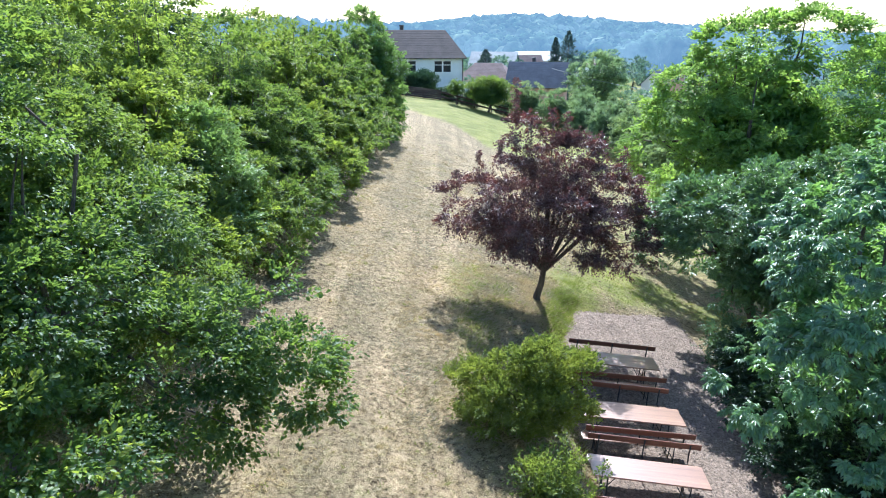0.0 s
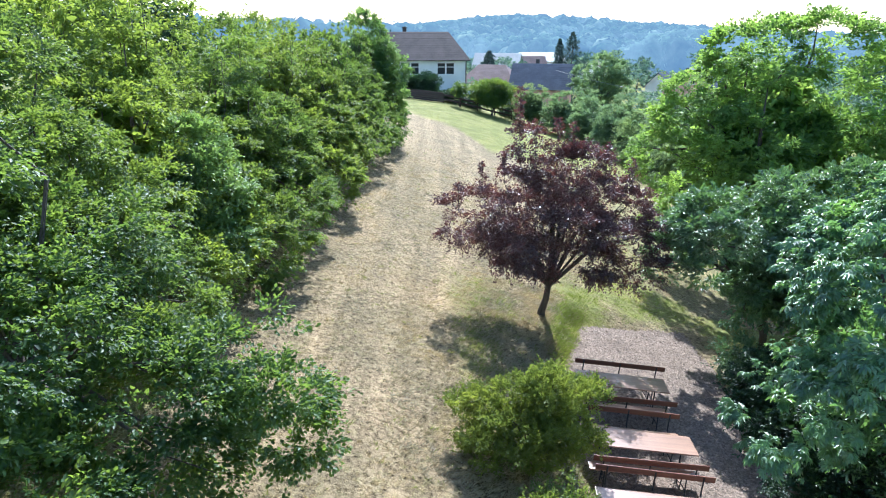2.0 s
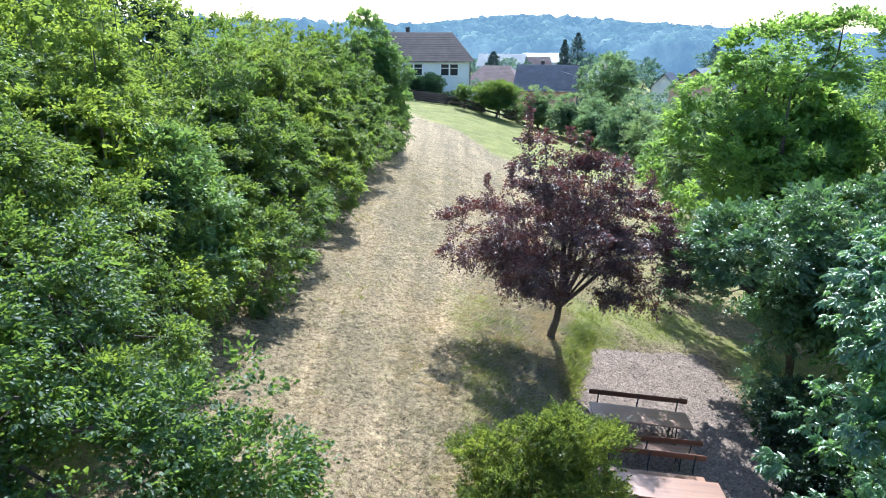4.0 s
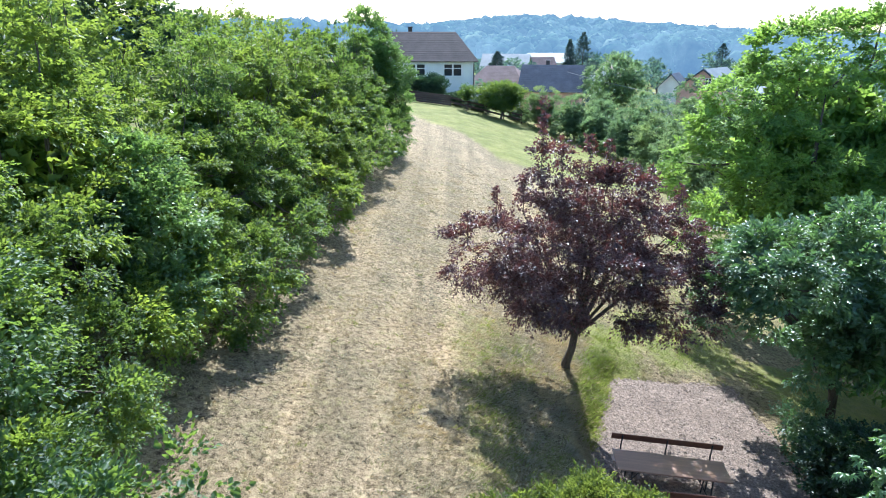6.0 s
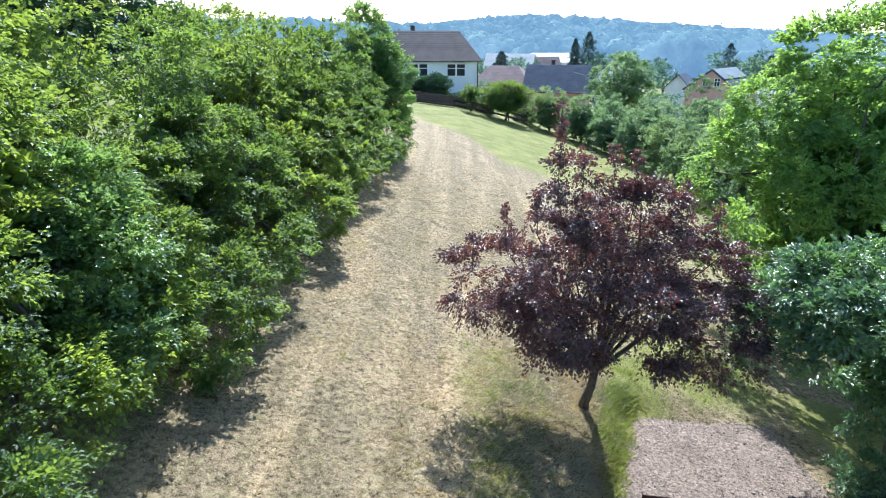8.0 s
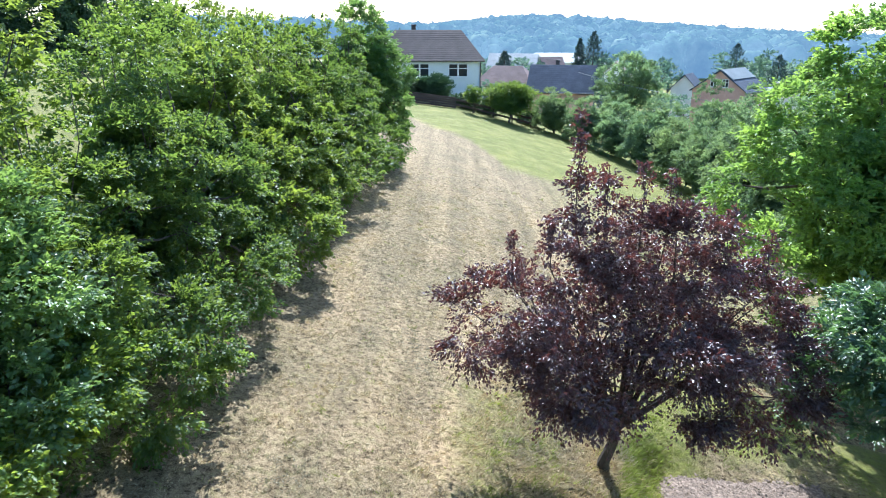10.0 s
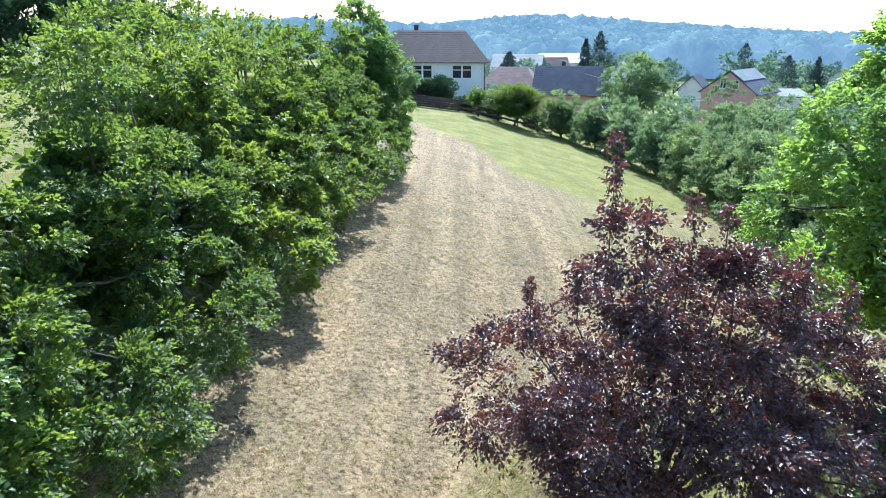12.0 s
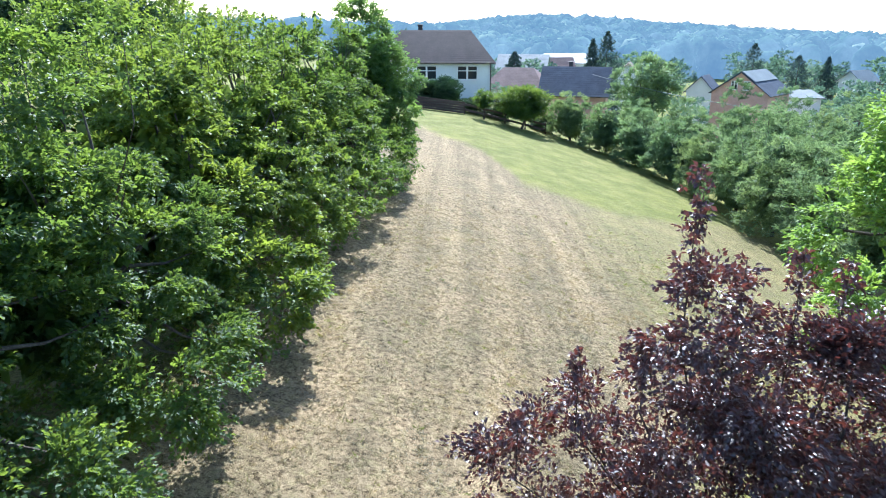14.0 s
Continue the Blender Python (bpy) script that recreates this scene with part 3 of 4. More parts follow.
for i, (foot, hy, rx, ry, top, fac) in enumerate(HEDGE):
    rr = np.random.default_rng(100 + i)
    hx = foot - rx
    # a tree of rounded domes in tiers, the low ones standing out towards the meadow
    lobes = []
    tiers = [0.0, 0.0, 0.0, 0.38, 0.38, 0.38, 0.72, 0.72, 1.0]
    for k, tier in enumerate(tiers):
        w = rr.uniform(0.9, 1.4) * (1.08 - 0.15 * tier)
        px = rx * (0.62 - 0.85 * tier) + rr.normal(0, 0.2)
        py = ry * ((-0.72, 0.0, 0.72)[k % 3] if k < 8 else 0.0) + rr.normal(0, 0.25)
        lobes.append((px, py, top * (0.15 + 0.68 * tier) * rr.uniform(0.94, 1.06), w, w * 1.05, w * rr.uniform(0.75, 0.95)))
    if i == 1:
        lobes += [(2.4, 0.4, 1.7, 1.0, 1.0, 0.9), (3.2, 1.0, 1.9, 0.9, 0.9, 0.7), (3.9, 0.9, 1.7, 0.7, 0.7, 0.45), (4.3, 0.6, 1.2, 0.45, 0.5, 0.35), (3.7, 1.1, 2.5, 0.7, 0.7, 0.4), (2.8, -0.2, 1.2, 0.7, 0.7, 0.5)] * 2
    lobes.append((-0.25 * rx, 0, top * 0.44, rx * 0.66, ry * 1.0, top * 0.40))
    leaf = (0.07 if hy < 14 else 0.088) if hy < 27 else 0.118
    tree("hedge_tree", ("yellow-green" if i in (0, 3) else "dense green") + " field maple in a tall hedgerow beside the meadow", "tree", (hx, hy), lobes, M_FRESH if i in (0, 3) else M_HEDGE, 200 + i,
         clumps=(80, 250)[i] if i < 2 else 150, clump_r=0.36, n_twigs=int((4400 if hy < 14 else 3800 if hy < 27 else 2700) * fac), per=9, twig=0.24, fine=i < 2, leaf=leaf, ratio=0.72, trunk=(0.05, 0.09)[i] if i < 2 else 0.13, n_limbs=18,
         group="hedgerow trees", up=0.12, droop=0.22, flat=0.5, inner=0.30, inner_size=1.7 if hy < 14 else 2.7, depth=0.66, gap=0.3 if i != 1 else 0.15, core=1, under=0.3, face=(0.75, -0.5, 0.4),
         shoot_leaves=11,
         shoots=[(rr.normal(0, rx * 0.35), rr.normal(0, ry * 0.4), top * 0.85, top * 1.0 + rr.uniform(0.1, 0.65)) for k in range(5 if i > 2 else 0)])
for i, (hx, hy, rad, top) in enumerate([(-9.8, 11.5, 2.8, 8.0), (-8.9, 17.6, 2.0, 7.4), (-9.4, 21.5, 1.9, 7.4), (-9.6, 30, 2.4, 5.8), (-9.6, 35, 2.6, 6.2), (-9.5, 42, 2.8, 6.6)]):
    tree("hedge_tree", "leafy green hedgerow tree standing in the second row", "tree", (hx, hy), [(0, 0, top * 0.55, rad, rad, top * 0.45)], M_HEDGE, 300 + i,
         clumps=90, clump_r=0.6, n_twigs=900, per=9, twig=0.35, leaf=0.14, ratio=0.62, trunk=0.13, n_limbs=8, group="hedgerow trees", flat=0.62)

tree("hazel_shrub", "pale green glossy hazel standing out from the hedgerow", "shrub", (-6.0, 17.0), [(0.2, 0, 2.7, 0.9, 1.0, 1.0), (0.5, -0.6, 1.5, 0.8, 0.9, 0.9), (-0.3, 0.5, 3.4, 0.8, 0.9, 0.9), (0.4, 0.8, 1.3, 0.8, 0.8, 0.8), (0, 0, 1.8, 0.8, 0.9, 1.5)], M_HAZEL, 296,
     clumps=90, clump_r=0.32, n_twigs=2200, per=9, twig=0.22, leaf=0.085, ratio=0.75, trunk=0.05, n_limbs=14, up=0.15, gap=0.3, depth=0.6, core=1, under=0.3, face=(0.75, -0.5, 0.4))
tree("maple_tree", "tall round-headed maple at the end of the hedgerow", "tree", (-4.9, 48.4),
     [(-0.2, 0, 4.9, 1.7, 2.0, 2.4), (0.7, 0, 2.8, 1.4, 1.8, 1.8), (-0.6, 0.3, 6.3, 1.3, 1.5, 1.5), (0.9, -0.5, 1.2, 1.0, 1.3, 1.2), (1.3, -0.4, 4.4, 1.0, 1.2, 1.1), (-1.3, -0.6, 5.2, 1.1, 1.2, 1.2), (-0.2, 0, 3.6, 1.6, 1.8, 3.0)], M_MAPLE, 290,
     clumps=150, clump_r=0.42, n_twigs=3800, per=8, twig=0.28, leaf=0.13, ratio=0.65, trunk=0.18, n_limbs=12, face=(0.7, -0.6, 0.3), inner_size=2.4, core=1)

# dark wood beyond the field behind the hedge
wood = tree("wood_tree", "tall dark tree at the edge of a wood beyond the field", "tree", (-37.5, 101), [(0, 0, 4.0, 3.4, 3.4, 4.2), (0.6, 0, 6.6, 2.6, 2.6, 2.8)], M_YEW, 295,
            clumps=70, clump_r=0.9, n_twigs=520, per=8, twig=0.6, leaf=0.36, ratio=0.6, trunk=0.25, n_limbs=8, group="trees of the dark wood", inner_size=1.8)
for i, (hx, hy) in enumerate([(-42, 103), (-47, 100), (-52.5, 103), (-58, 101), (-63, 104), (-69, 101), (-75, 104)]):
    o = copy_thing(wood, pose(hx, hy, float(height(hx, hy)) - 0.1, 0, 0, 73 * i + 40))
    o.scale = (1.1, 1.1, 1.25 + 0.1 * (i % 3))

# bushes between meadow and terrace
tree("bush", "rounded yellow-green bush beside the gravel terrace", "bush", (1.6, 12.4),
     [(0, 0, 0.8, 1.3, 1.15, 0.85), (0.45, 0.1, 1.2, 0.8, 0.75, 0.65), (-0.65, 0, 0.85, 0.85, 0.8, 0.65), (1.0, 0.1, 0.9, 0.65, 0.7, 0.65)], M_BUSH, 41,
     clumps=80, clump_r=0.28, n_twigs=3400, per=9, twig=0.17, leaf=0.062, ratio=0.55, trunk=0.04, fork=0.15, n_limbs=22, up=0.75, ragged=0.6, gap=0.3, inner=0.3, inner_size=1.3, depth=0.6, droop=0.05,
     shoot_leaves=20, shoots=[(0.5, 0.1, 1.5, 2.0), (-0.5, 0.0, 1.2, 1.6), (0.1, 0.2, 1.4, 1.8), (1.2, 0.0, 1.1, 1.65), (-1.0, 0.0, 0.8, 1.2), (0.8, 0.3, 1.3, 1.85)])
tree("shrub", "young bright green shrub with upright leafy shoots", "shrub", (2.0, 10.1),
     [(0, 0, 0.4, 0.6, 0.5, 0.5)], M_BUSH, 42, clumps=26, clump_r=0.25, n_twigs=420, per=9, twig=0.2, leaf=0.065, trunk=0.03, fork=0.15, n_limbs=10, up=0.9, ragged=0.6, droop=0.05, shoot_leaves=26,
     shoots=[(-0.75, 0.1, 0.3, 0.95), (0.1, 0.15, 0.5, 1.45), (-0.25, 0.0, 0.4, 1.15), (0.4, 0.0, 0.4, 1.0), (0.8, 0.1, 0.3, 0.85)])

# purple plum
tree("plum_tree", "purple-leaved cherry plum with a slender leaning trunk", "tree", (3.0, 20.4),
     [(-0.1, -0.6, 3.2, 2.4, 2.2, 1.2), (-2.0, -0.4, 3.35, 1.25, 1.1, 0.75), (1.7, -0.8, 3.4, 1.2, 1.3, 0.9), (0, -0.4, 4.3, 1.4, 1.2, 0.9), (-0.7, -0.3, 5.2, 0.55, 0.55, 0.8), (0.8, -0.5, 4.7, 0.8, 0.7, 0.6),
      (1.4, -1.7, 2.9, 1.0, 1.0, 0.7), (2.2, -0.9, 2.5, 0.9, 0.9, 0.8), (2.6, -0.9, 1.9, 0.6, 0.7, 0.6), (-0.5, -0.7, 2.3, 1.2, 1.1, 0.6), (0.7, -0.9, 2.05, 1.1, 0.9, 0.65), (0.3, -0.4, 3.9, 1.7, 1.4, 1.1), (-1.5, -1.2, 2.7, 0.9, 0.9, 0.6)],
     M_PLUM, 51, clumps=175, clump_r=0.34, n_twigs=7800, per=9, twig=0.24, leaf=0.075, ratio=0.58, trunk=0.105, fork=0.3, n_limbs=20, up=0.25, inner=0.16, inner_size=1.0, floor=None, fork_at=(0.15, -0.25, 1.15),
     droop=0.3, ragged=0.55, gap=0.4, depth=0.55, under=0.8, shoot_leaves=46,
     shoots=[(-0.9, -0.35, 5.0, 6.95), (-0.45, -0.6, 4.9, 6.1), (0.6, -0.5, 4.8, 6.0), (-1.9, -0.1, 3.8, 4.8), (1.5, -0.8, 4.4, 5.5), (2.3, -0.6, 4.0, 5.0), (-2.6, -0.6, 3.5, 4.3), (0.2, -0.4, 5.0, 6.1), (-1.3, -0.5, 4.3, 5.2)])

# trees on the downhill side
tree("walnut_tree", "large bright green walnut with a full rounded crown", "tree", (13.4, 29.5),
     [(-0.8, -0.3, 9.4, 2.2, 2.2, 2.2), (-2.8, -0.8, 7.9, 1.8, 1.9, 2.1), (-4.0, -0.9, 6.2, 1.5, 1.7, 1.8), (-2.6, 0.4, 3.4, 1.8, 1.8, 2.0), (-1.4, -2.4, 5.8, 2.3, 1.9, 2.3),
      (1.6, -0.5, 9.6, 2.3, 2.3, 2.2), (1.8, -2.4, 5.0, 2.4, 2.0, 2.4), (3.8, -1.5, 7.6, 2.4, 2.4, 3.0), (-1.6, -1.8, 2.8, 2.2, 2.0, 1.8), (0.0, 0, 6.0, 3.4, 3.0, 4.4)], M_WALNUT, 61,
     clumps=300, clump_r=0.56, n_twigs=8800, per=8, twig=0.34, leaf=0.15, ratio=0.6, trunk=0.25, n_limbs=16, up=0.1, droop=0.15, face=(-0.7, -0.5, 0.4), inner_size=2.2, depth=0.6, gap=0.3, core=1, under=0.25)
tree("elder_tree", "dark glossy-leaved elder bush tree beside the gravel", "tree", (9.7, 19.8),
     [(0, 0, 3.6, 1.9, 2.1, 2.4), (-0.9, 0.3, 3.0, 1.5, 1.7, 1.6), (1.5, 0.5, 4.2, 2, 2, 2.3), (-1.9, -0.4, 4.3, 1.5, 1.5, 1.5), (-2.8, -0.5, 3.3, 1.0, 1.2, 1.0), (0, 0, 3.4, 1.7, 1.8, 2.2)], M_GLOSS, 62,
     clumps=150, clump_r=0.4, n_twigs=4200, per=9, twig=0.22, leaf=0.125, ratio=0.48, trunk=0.12, n_limbs=12, up=0.12, droop=0.15, face=(-0.7, -0.5, 0.4), depth=0.6, under=0.15, core=1)
tree("chestnut_tree", "horse chestnut with large shiny hand-shaped leaves beside the terrace", "tree", (8.6, 11.7),
     [(0, 0, 4.6, 2.6, 2.7, 3.4), (-0.9, 0.4, 2.6, 2.0, 2.3, 2.4), (1.0, 0.5, 6.0, 2.2, 2.2, 2.2), (-0.2, 1.6, 4.6, 2.0, 1.6, 2.2), (-2.0, 0.5, 3.9, 1.0, 1.2, 0.9), (-2.2, 0.2, 2.7, 0.9, 1.1, 0.7), (0.2, 0.6, 2.8, 1.9, 2.6, 2.9)], M_CHESTNUT, 63,
     clumps=120, clump_r=0.5, n_twigs=1500, per=6, twig=0.24, leaf=0.17, ratio=0.36, trunk=0.16, n_limbs=12, up=0.05, droop=0.25, palmate=True, inner=1.2, inner_size=1.1, face=(-0.7, -0.5, 0.4), flat=0.5, depth=0.55, gap=0.35, ragged=0.22, under=0.3, core=1)
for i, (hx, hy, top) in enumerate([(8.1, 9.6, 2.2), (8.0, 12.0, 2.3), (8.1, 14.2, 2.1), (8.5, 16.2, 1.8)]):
    tree("undergrowth_shrub", "leafy undergrowth shrub at the gravel's edge, coloured dark for the shade under the trees", "shrub", (hx, hy), [(0, 0, top * 0.5, 1.0, 1.3, top * 0.5), (-0.4, 0.3, top * 0.3, 0.8, 1.0, top * 0.35)], M_SHADE, 350 + i,
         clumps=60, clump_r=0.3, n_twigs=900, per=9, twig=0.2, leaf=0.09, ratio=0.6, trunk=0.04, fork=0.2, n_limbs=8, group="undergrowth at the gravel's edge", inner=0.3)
tree("shrub", "small clipped dark green shrub at the gravel's edge", "shrub", (8.3, 18.3), [(0, 0, 0.5, 0.6, 0.6, 0.6)], M_GLOSS, 64,
     clumps=22, clump_r=0.25, n_twigs=420, per=8, twig=0.2, leaf=0.07, trunk=0.03, fork=0.2, n_limbs=6)
for i, (hx, hy, rad, top) in enumerate([(13.5, 14, 3.2, 8.0), (13.8, 21.5, 3.0, 5.2), (12, 7, 3, 7.5), (18, 27, 4.2, 11.8)]):
    tree("walnut_tree", "broad green tree standing behind the terrace", "tree", (hx, hy), [(0, 0, top * 0.55, rad, rad, top * 0.45)], M_WALNUT, 320 + i,
         clumps=90, clump_r=0.75, n_twigs=1100, per=9, twig=0.4, leaf=0.18, ratio=0.5, trunk=0.18, n_limbs=8)

# grey-green shrubs along the downhill edge of the far lawn
SHRUBS = [(19.5, 45, 2.6, 6.0), (19.5, 50, 2.7, 6.3), (19.0, 55, 2.6, 6.3), (18.6, 60, 2.6, 5.8), (18.0, 65, 2.5, 5.4), (16.8, 69.5, 2.5, 5.0),
          (15.0, 73.5, 2.4, 4.7), (12.8, 77, 2.4, 4.9), (9.9, 80, 2.2, 4.7), (21.6, 53, 2.8, 8.9), (24.6, 50, 3.0, 9.6), (21.6, 62, 2.8, 7.9), (25.0, 66, 2.6, 7.1), (28.0, 58, 3.0, 9.4),
          (22.8, 71, 2.8, 7.3), (20.0, 78, 2.8, 6.8), (16.5, 82, 2.5, 5.7), (27.5, 75, 3.0, 8.7), (33.0, 72, 3.0, 9.2), (25.5, 80, 2.6, 9.0), (30.5, 80, 2.8, 9.3), (35.0, 80, 2.8, 9.0)]
for i, (hx, hy, rad, top) in enumerate(SHRUBS):
    rad *= 0.92
    tree("willow_shrub", "grey-green rounded willow shrub at the lawn's edge", "shrub", (hx, hy),
         [(0.1 * rad, 0, top * 0.66, rad * 0.72, rad * 0.72, top * 0.33), (-0.45 * rad, -0.4 * rad, top * 0.42, rad * 0.62, rad * 0.6, top * 0.3),
          (-0.3 * rad, 0.5 * rad, top * 0.46, rad * 0.6, rad * 0.55, top * 0.3), (0.5 * rad, 0.0, top * 0.45, rad * 0.6, rad * 0.7, top * 0.3), (-0.2 * rad, -0.2 * rad, top * 0.2, rad * 0.9, rad * 0.9, top * 0.22), (0, 0, top * 0.42, rad * 0.75, rad * 0.75, top * 0.4)], M_OLIVE, 400 + i,
         clumps=100, clump_r=0.42, n_twigs=1900, per=8, twig=0.27, leaf=0.145, ratio=0.42, trunk=0.1, n_limbs=6, up=0.6, group="willow shrubs", face=(-0.7, -0.6, 0.4), inner=0.3, inner_size=2.6, depth=0.7, core=1, under=0.3)


# ---- terrace with tables ----
def build_gravel():
    xs, ys = np.arange(2.7, 9.0, 0.1), np.arange(6.0, 22.0, 0.1)
    X, Y = np.meshgrid(xs, ys)
    Z = gravel_height(X) + 0.012 + 0.008 * wave(X, Y, 8, 21) + rng.normal(0, 0.004, X.shape)
    n = len(xs)
    edge = 3.12 + 0.06 * np.sin(Y * 1.7) + np.where(Y > 17.5, 0.33 * (Y - 17.5), 0) + 0.08 * wave(X, Y, 5, 22)
    far = 21.35 + 0.15 * wave(X, Y, 3, 23)
    ok = (X > edge) & (Y < far) & (X < 7.8 + 0.3 * wave(X, Y, 2, 24))
    i = (np.arange(len(ys) - 1)[:, None] * n + np.arange(n - 1)[None, :]).ravel()
    F = np.stack([i, i + 1, i + n + 1, i + n], 1)
    F = F[ok.ravel()[F].all(1)]
    used = np.unique(F)
    idx = np.full(X.size, -1)
    idx[used] = np.arange(len(used))
    me = mesh_from("gravel_terrace", np.stack([X, Y, Z], -1).reshape(-1, 3)[used], idx[F], M_GRAVEL)
    tagged(new("pavement", me), "levelled terrace of pale grey-brown gravel", "gravel", kind="structure")
    # loose stones
    k = 15000
    x, y = rng.uniform(3.0, 7.9, k), rng.uniform(9.5, 21.4, k)
    e = 3.2 + np.where(y > 17.5, 0.33 * (y - 17.5), 0)
    x, y = x[x > e], y[x > e]
    k = len(x)
    s = rng.uniform(0.012, 0.050, k)[:, None]
    oct_ = np.array([[1, 0, -0.2], [0, 1, -0.2], [-1, 0, -0.2], [0, -1, -0.2], [0.2, 0.1, 0.6]])
    a = rng.uniform(0, 6.28, k)
    V = np.repeat(oct_[None], k, 0) * (1 + rng.normal(0, 0.25, (k, 5, 1)))
    c, sn = np.cos(a)[:, None], np.sin(a)[:, None]
    V = np.stack([V[..., 0] * c - V[..., 1] * sn, V[..., 0] * sn + V[..., 1] * c, V[..., 2]], -1) * s[:, None]
    V += np.stack([x, y, gravel_height(x) + 0.016], -1)[:, None]
    f = np.array([[0, 1, 4], [1, 2, 4], [2, 3, 4], [3, 0, 4]])
    F = (np.arange(k)[:, None, None] * 5 + f[None]).reshape(-1, 3)
    tagged(new("loose_stones", mesh_from("loose_stones", V.reshape(-1, 3), F, M_STONE)), "loose pale gravel stones on the terrace", "gravel", kind="stuff")


build_gravel()
TILT_Y = math.degrees(math.atan(0.1))


def leg_frame(parent, x, h, w):
    """Folding steel trestle: two splayed legs, a foot bar and a brace."""
    bm = bmesh.new()
    for s in (-1, 1):
        tube(bm, [(x, s * w * 0.32, h), (x + 0.02, s * w * 0.46, 0.0)], [0.014, 0.014], 6)
    tube(bm, [(x + 0.01, -w * 0.42, h * 0.3), (x + 0.01, w * 0.42, h * 0.3)], [0.011, 0.011], 6)
    tube(bm, [(x, 0, h * 0.32), (x - math.copysign(0.33, x), 0, h - 0.02)], [0.010, 0.010], 6)
    return part("leg_frame", bm, M_STEEL, parent)


def beer_table():
    ob = empty("folding_table", (0, 0, 0))
    bm = bmesh.new()
    box(bm, (-1.13, -0.35, 0.745), (1.13, 0.35, 0.775), 0.006)
    part("tabletop", bm, M_WOOD, ob, "varnished red-brown wooden tabletop")
    for s in (-1, 1):
        bm = bmesh.new()
        box(bm, (s * 0.8 - 0.04, -0.3, 0.715), (s * 0.8 + 0.04, 0.3, 0.744), 0.004)
        part("batten", bm, M_RAIL, ob)
        leg_frame(ob, s * 0.8, 0.72, 0.62)
    return tagged(ob, "folding beer-garden table with varnished top and steel legs", "table", "tables on the terrace")


def bench():
    """Bench with a back; the seat lies on the +y side of the back."""
    ob = empty("folding_bench", (0, 0, 0))
    bm = bmesh.new()
    box(bm, (-1.16, 0.10, 0.435), (1.16, 0.37, 0.462), 0.006)
    part("seat", bm, M_WOOD, ob, "varnished wooden seat board")
    bm = bmesh.new()
    box(bm, (-1.18, -0.045, 0.76), (1.18, -0.018, 0.885), 0.008)
    part("backrest", bm, M_RAIL, ob, "dark red-brown back board")
    for x in (-0.95, 0.0, 0.95):
        bm = bmesh.new()
        tube(bm, [(x, 0.12, 0.42), (x, 0.02, 0.48), (x, -0.008, 0.62), (x, -0.012, 0.86)], [0.016] * 4, 6)
        part("post", bm, M_STEEL, ob)
    for s in (-1, 1):
        bm = bmesh.new()
        x = s * 0.85
        for q in (0.13, 0.34):
            tube(bm, [(x, q, 0.435), (x + 0.01, q + (q - 0.235) * 0.5, 0.0)], [0.013, 0.013], 6)
        tube(bm, [(x, 0.12, 0.16), (x, 0.35, 0.16)], [0.01, 0.01], 6)
        tube(bm, [(x, 0.235, 0.17), (x - s * 0.28, 0.235, 0.43)], [0.009, 0.009], 6)
        part("leg_frame", bm, M_STEEL, ob)
    return tagged(ob, "folding bench with a red-brown back board and steel legs", "bench", "benches on the terrace")


def on_terrace(x, y, rz):
    return pose(x - 0.14, y, gravel_height(x - 0.14) + 0.012, 0, TILT_Y, 0) @ pose(0, 0, 0, 0, 0, rz)


table0, bench0 = beer_table(), bench()
table0.matrix_basis = on_terrace(4.07, 11.36, -4)
for x, y, rz in [(4.32, 13.53, -2), (4.53, 16.17, -3)]:
    copy_thing(table0, on_terrace(x, y, rz))
bench0.matrix_basis = on_terrace(4.67, 16.92, 178)
for x, y, rz in [(4.42, 15.17, -1), (4.3, 14.58, 178), (4.27, 12.68, -1), (4.25, 12.28, 177), (4.0, 10.3, -2)]:
    copy_thing(bench0, on_terrace(x, y, rz))


# ---- fence ----
def build_fence():
    xs = [-12 + 1.95 * i for i in range(11)]
    ob = empty("rail_fence", (xs[0], 80, float(height(xs[0], 80))))
    z0 = ob.matrix_basis.translation.z
    for x in xs:
        bm = bmesh.new()
        z = float(height(x, 80)) - z0
        box(bm, (x - xs[0] - 0.06, -0.06, z - 0.3), (x - xs[0] + 0.06, 0.06, z + 1.12), 0.01)
        part("post", bm, M_FENCE, ob)
    for a, b in zip(xs, xs[1:]):
        closed = b < 0.8            # close boarding before the house, open rails beyond it
        for h in (0.14, 0.36, 0.58, 0.80, 1.02) if closed else (0.42, 0.90):
            bm = bmesh.new()
            za, zb = float(height(a, 80)) - z0, float(height(b, 80)) - z0
            box(bm, (a - xs[0] + 0.01, -0.105, -0.1), (b - xs[0] - 0.01, -0.062, 0.1), 0.006)
            for v in bm.verts:
                t = (v.co.x + xs[0] - a) / (b - a)
                v.co.z += za + (zb - za) * t + h
            part("rail", bm, M_FENCE, ob)
    tagged(ob, "dark brown wooden post-and-rail fence below the house", "fence")


build_fence()


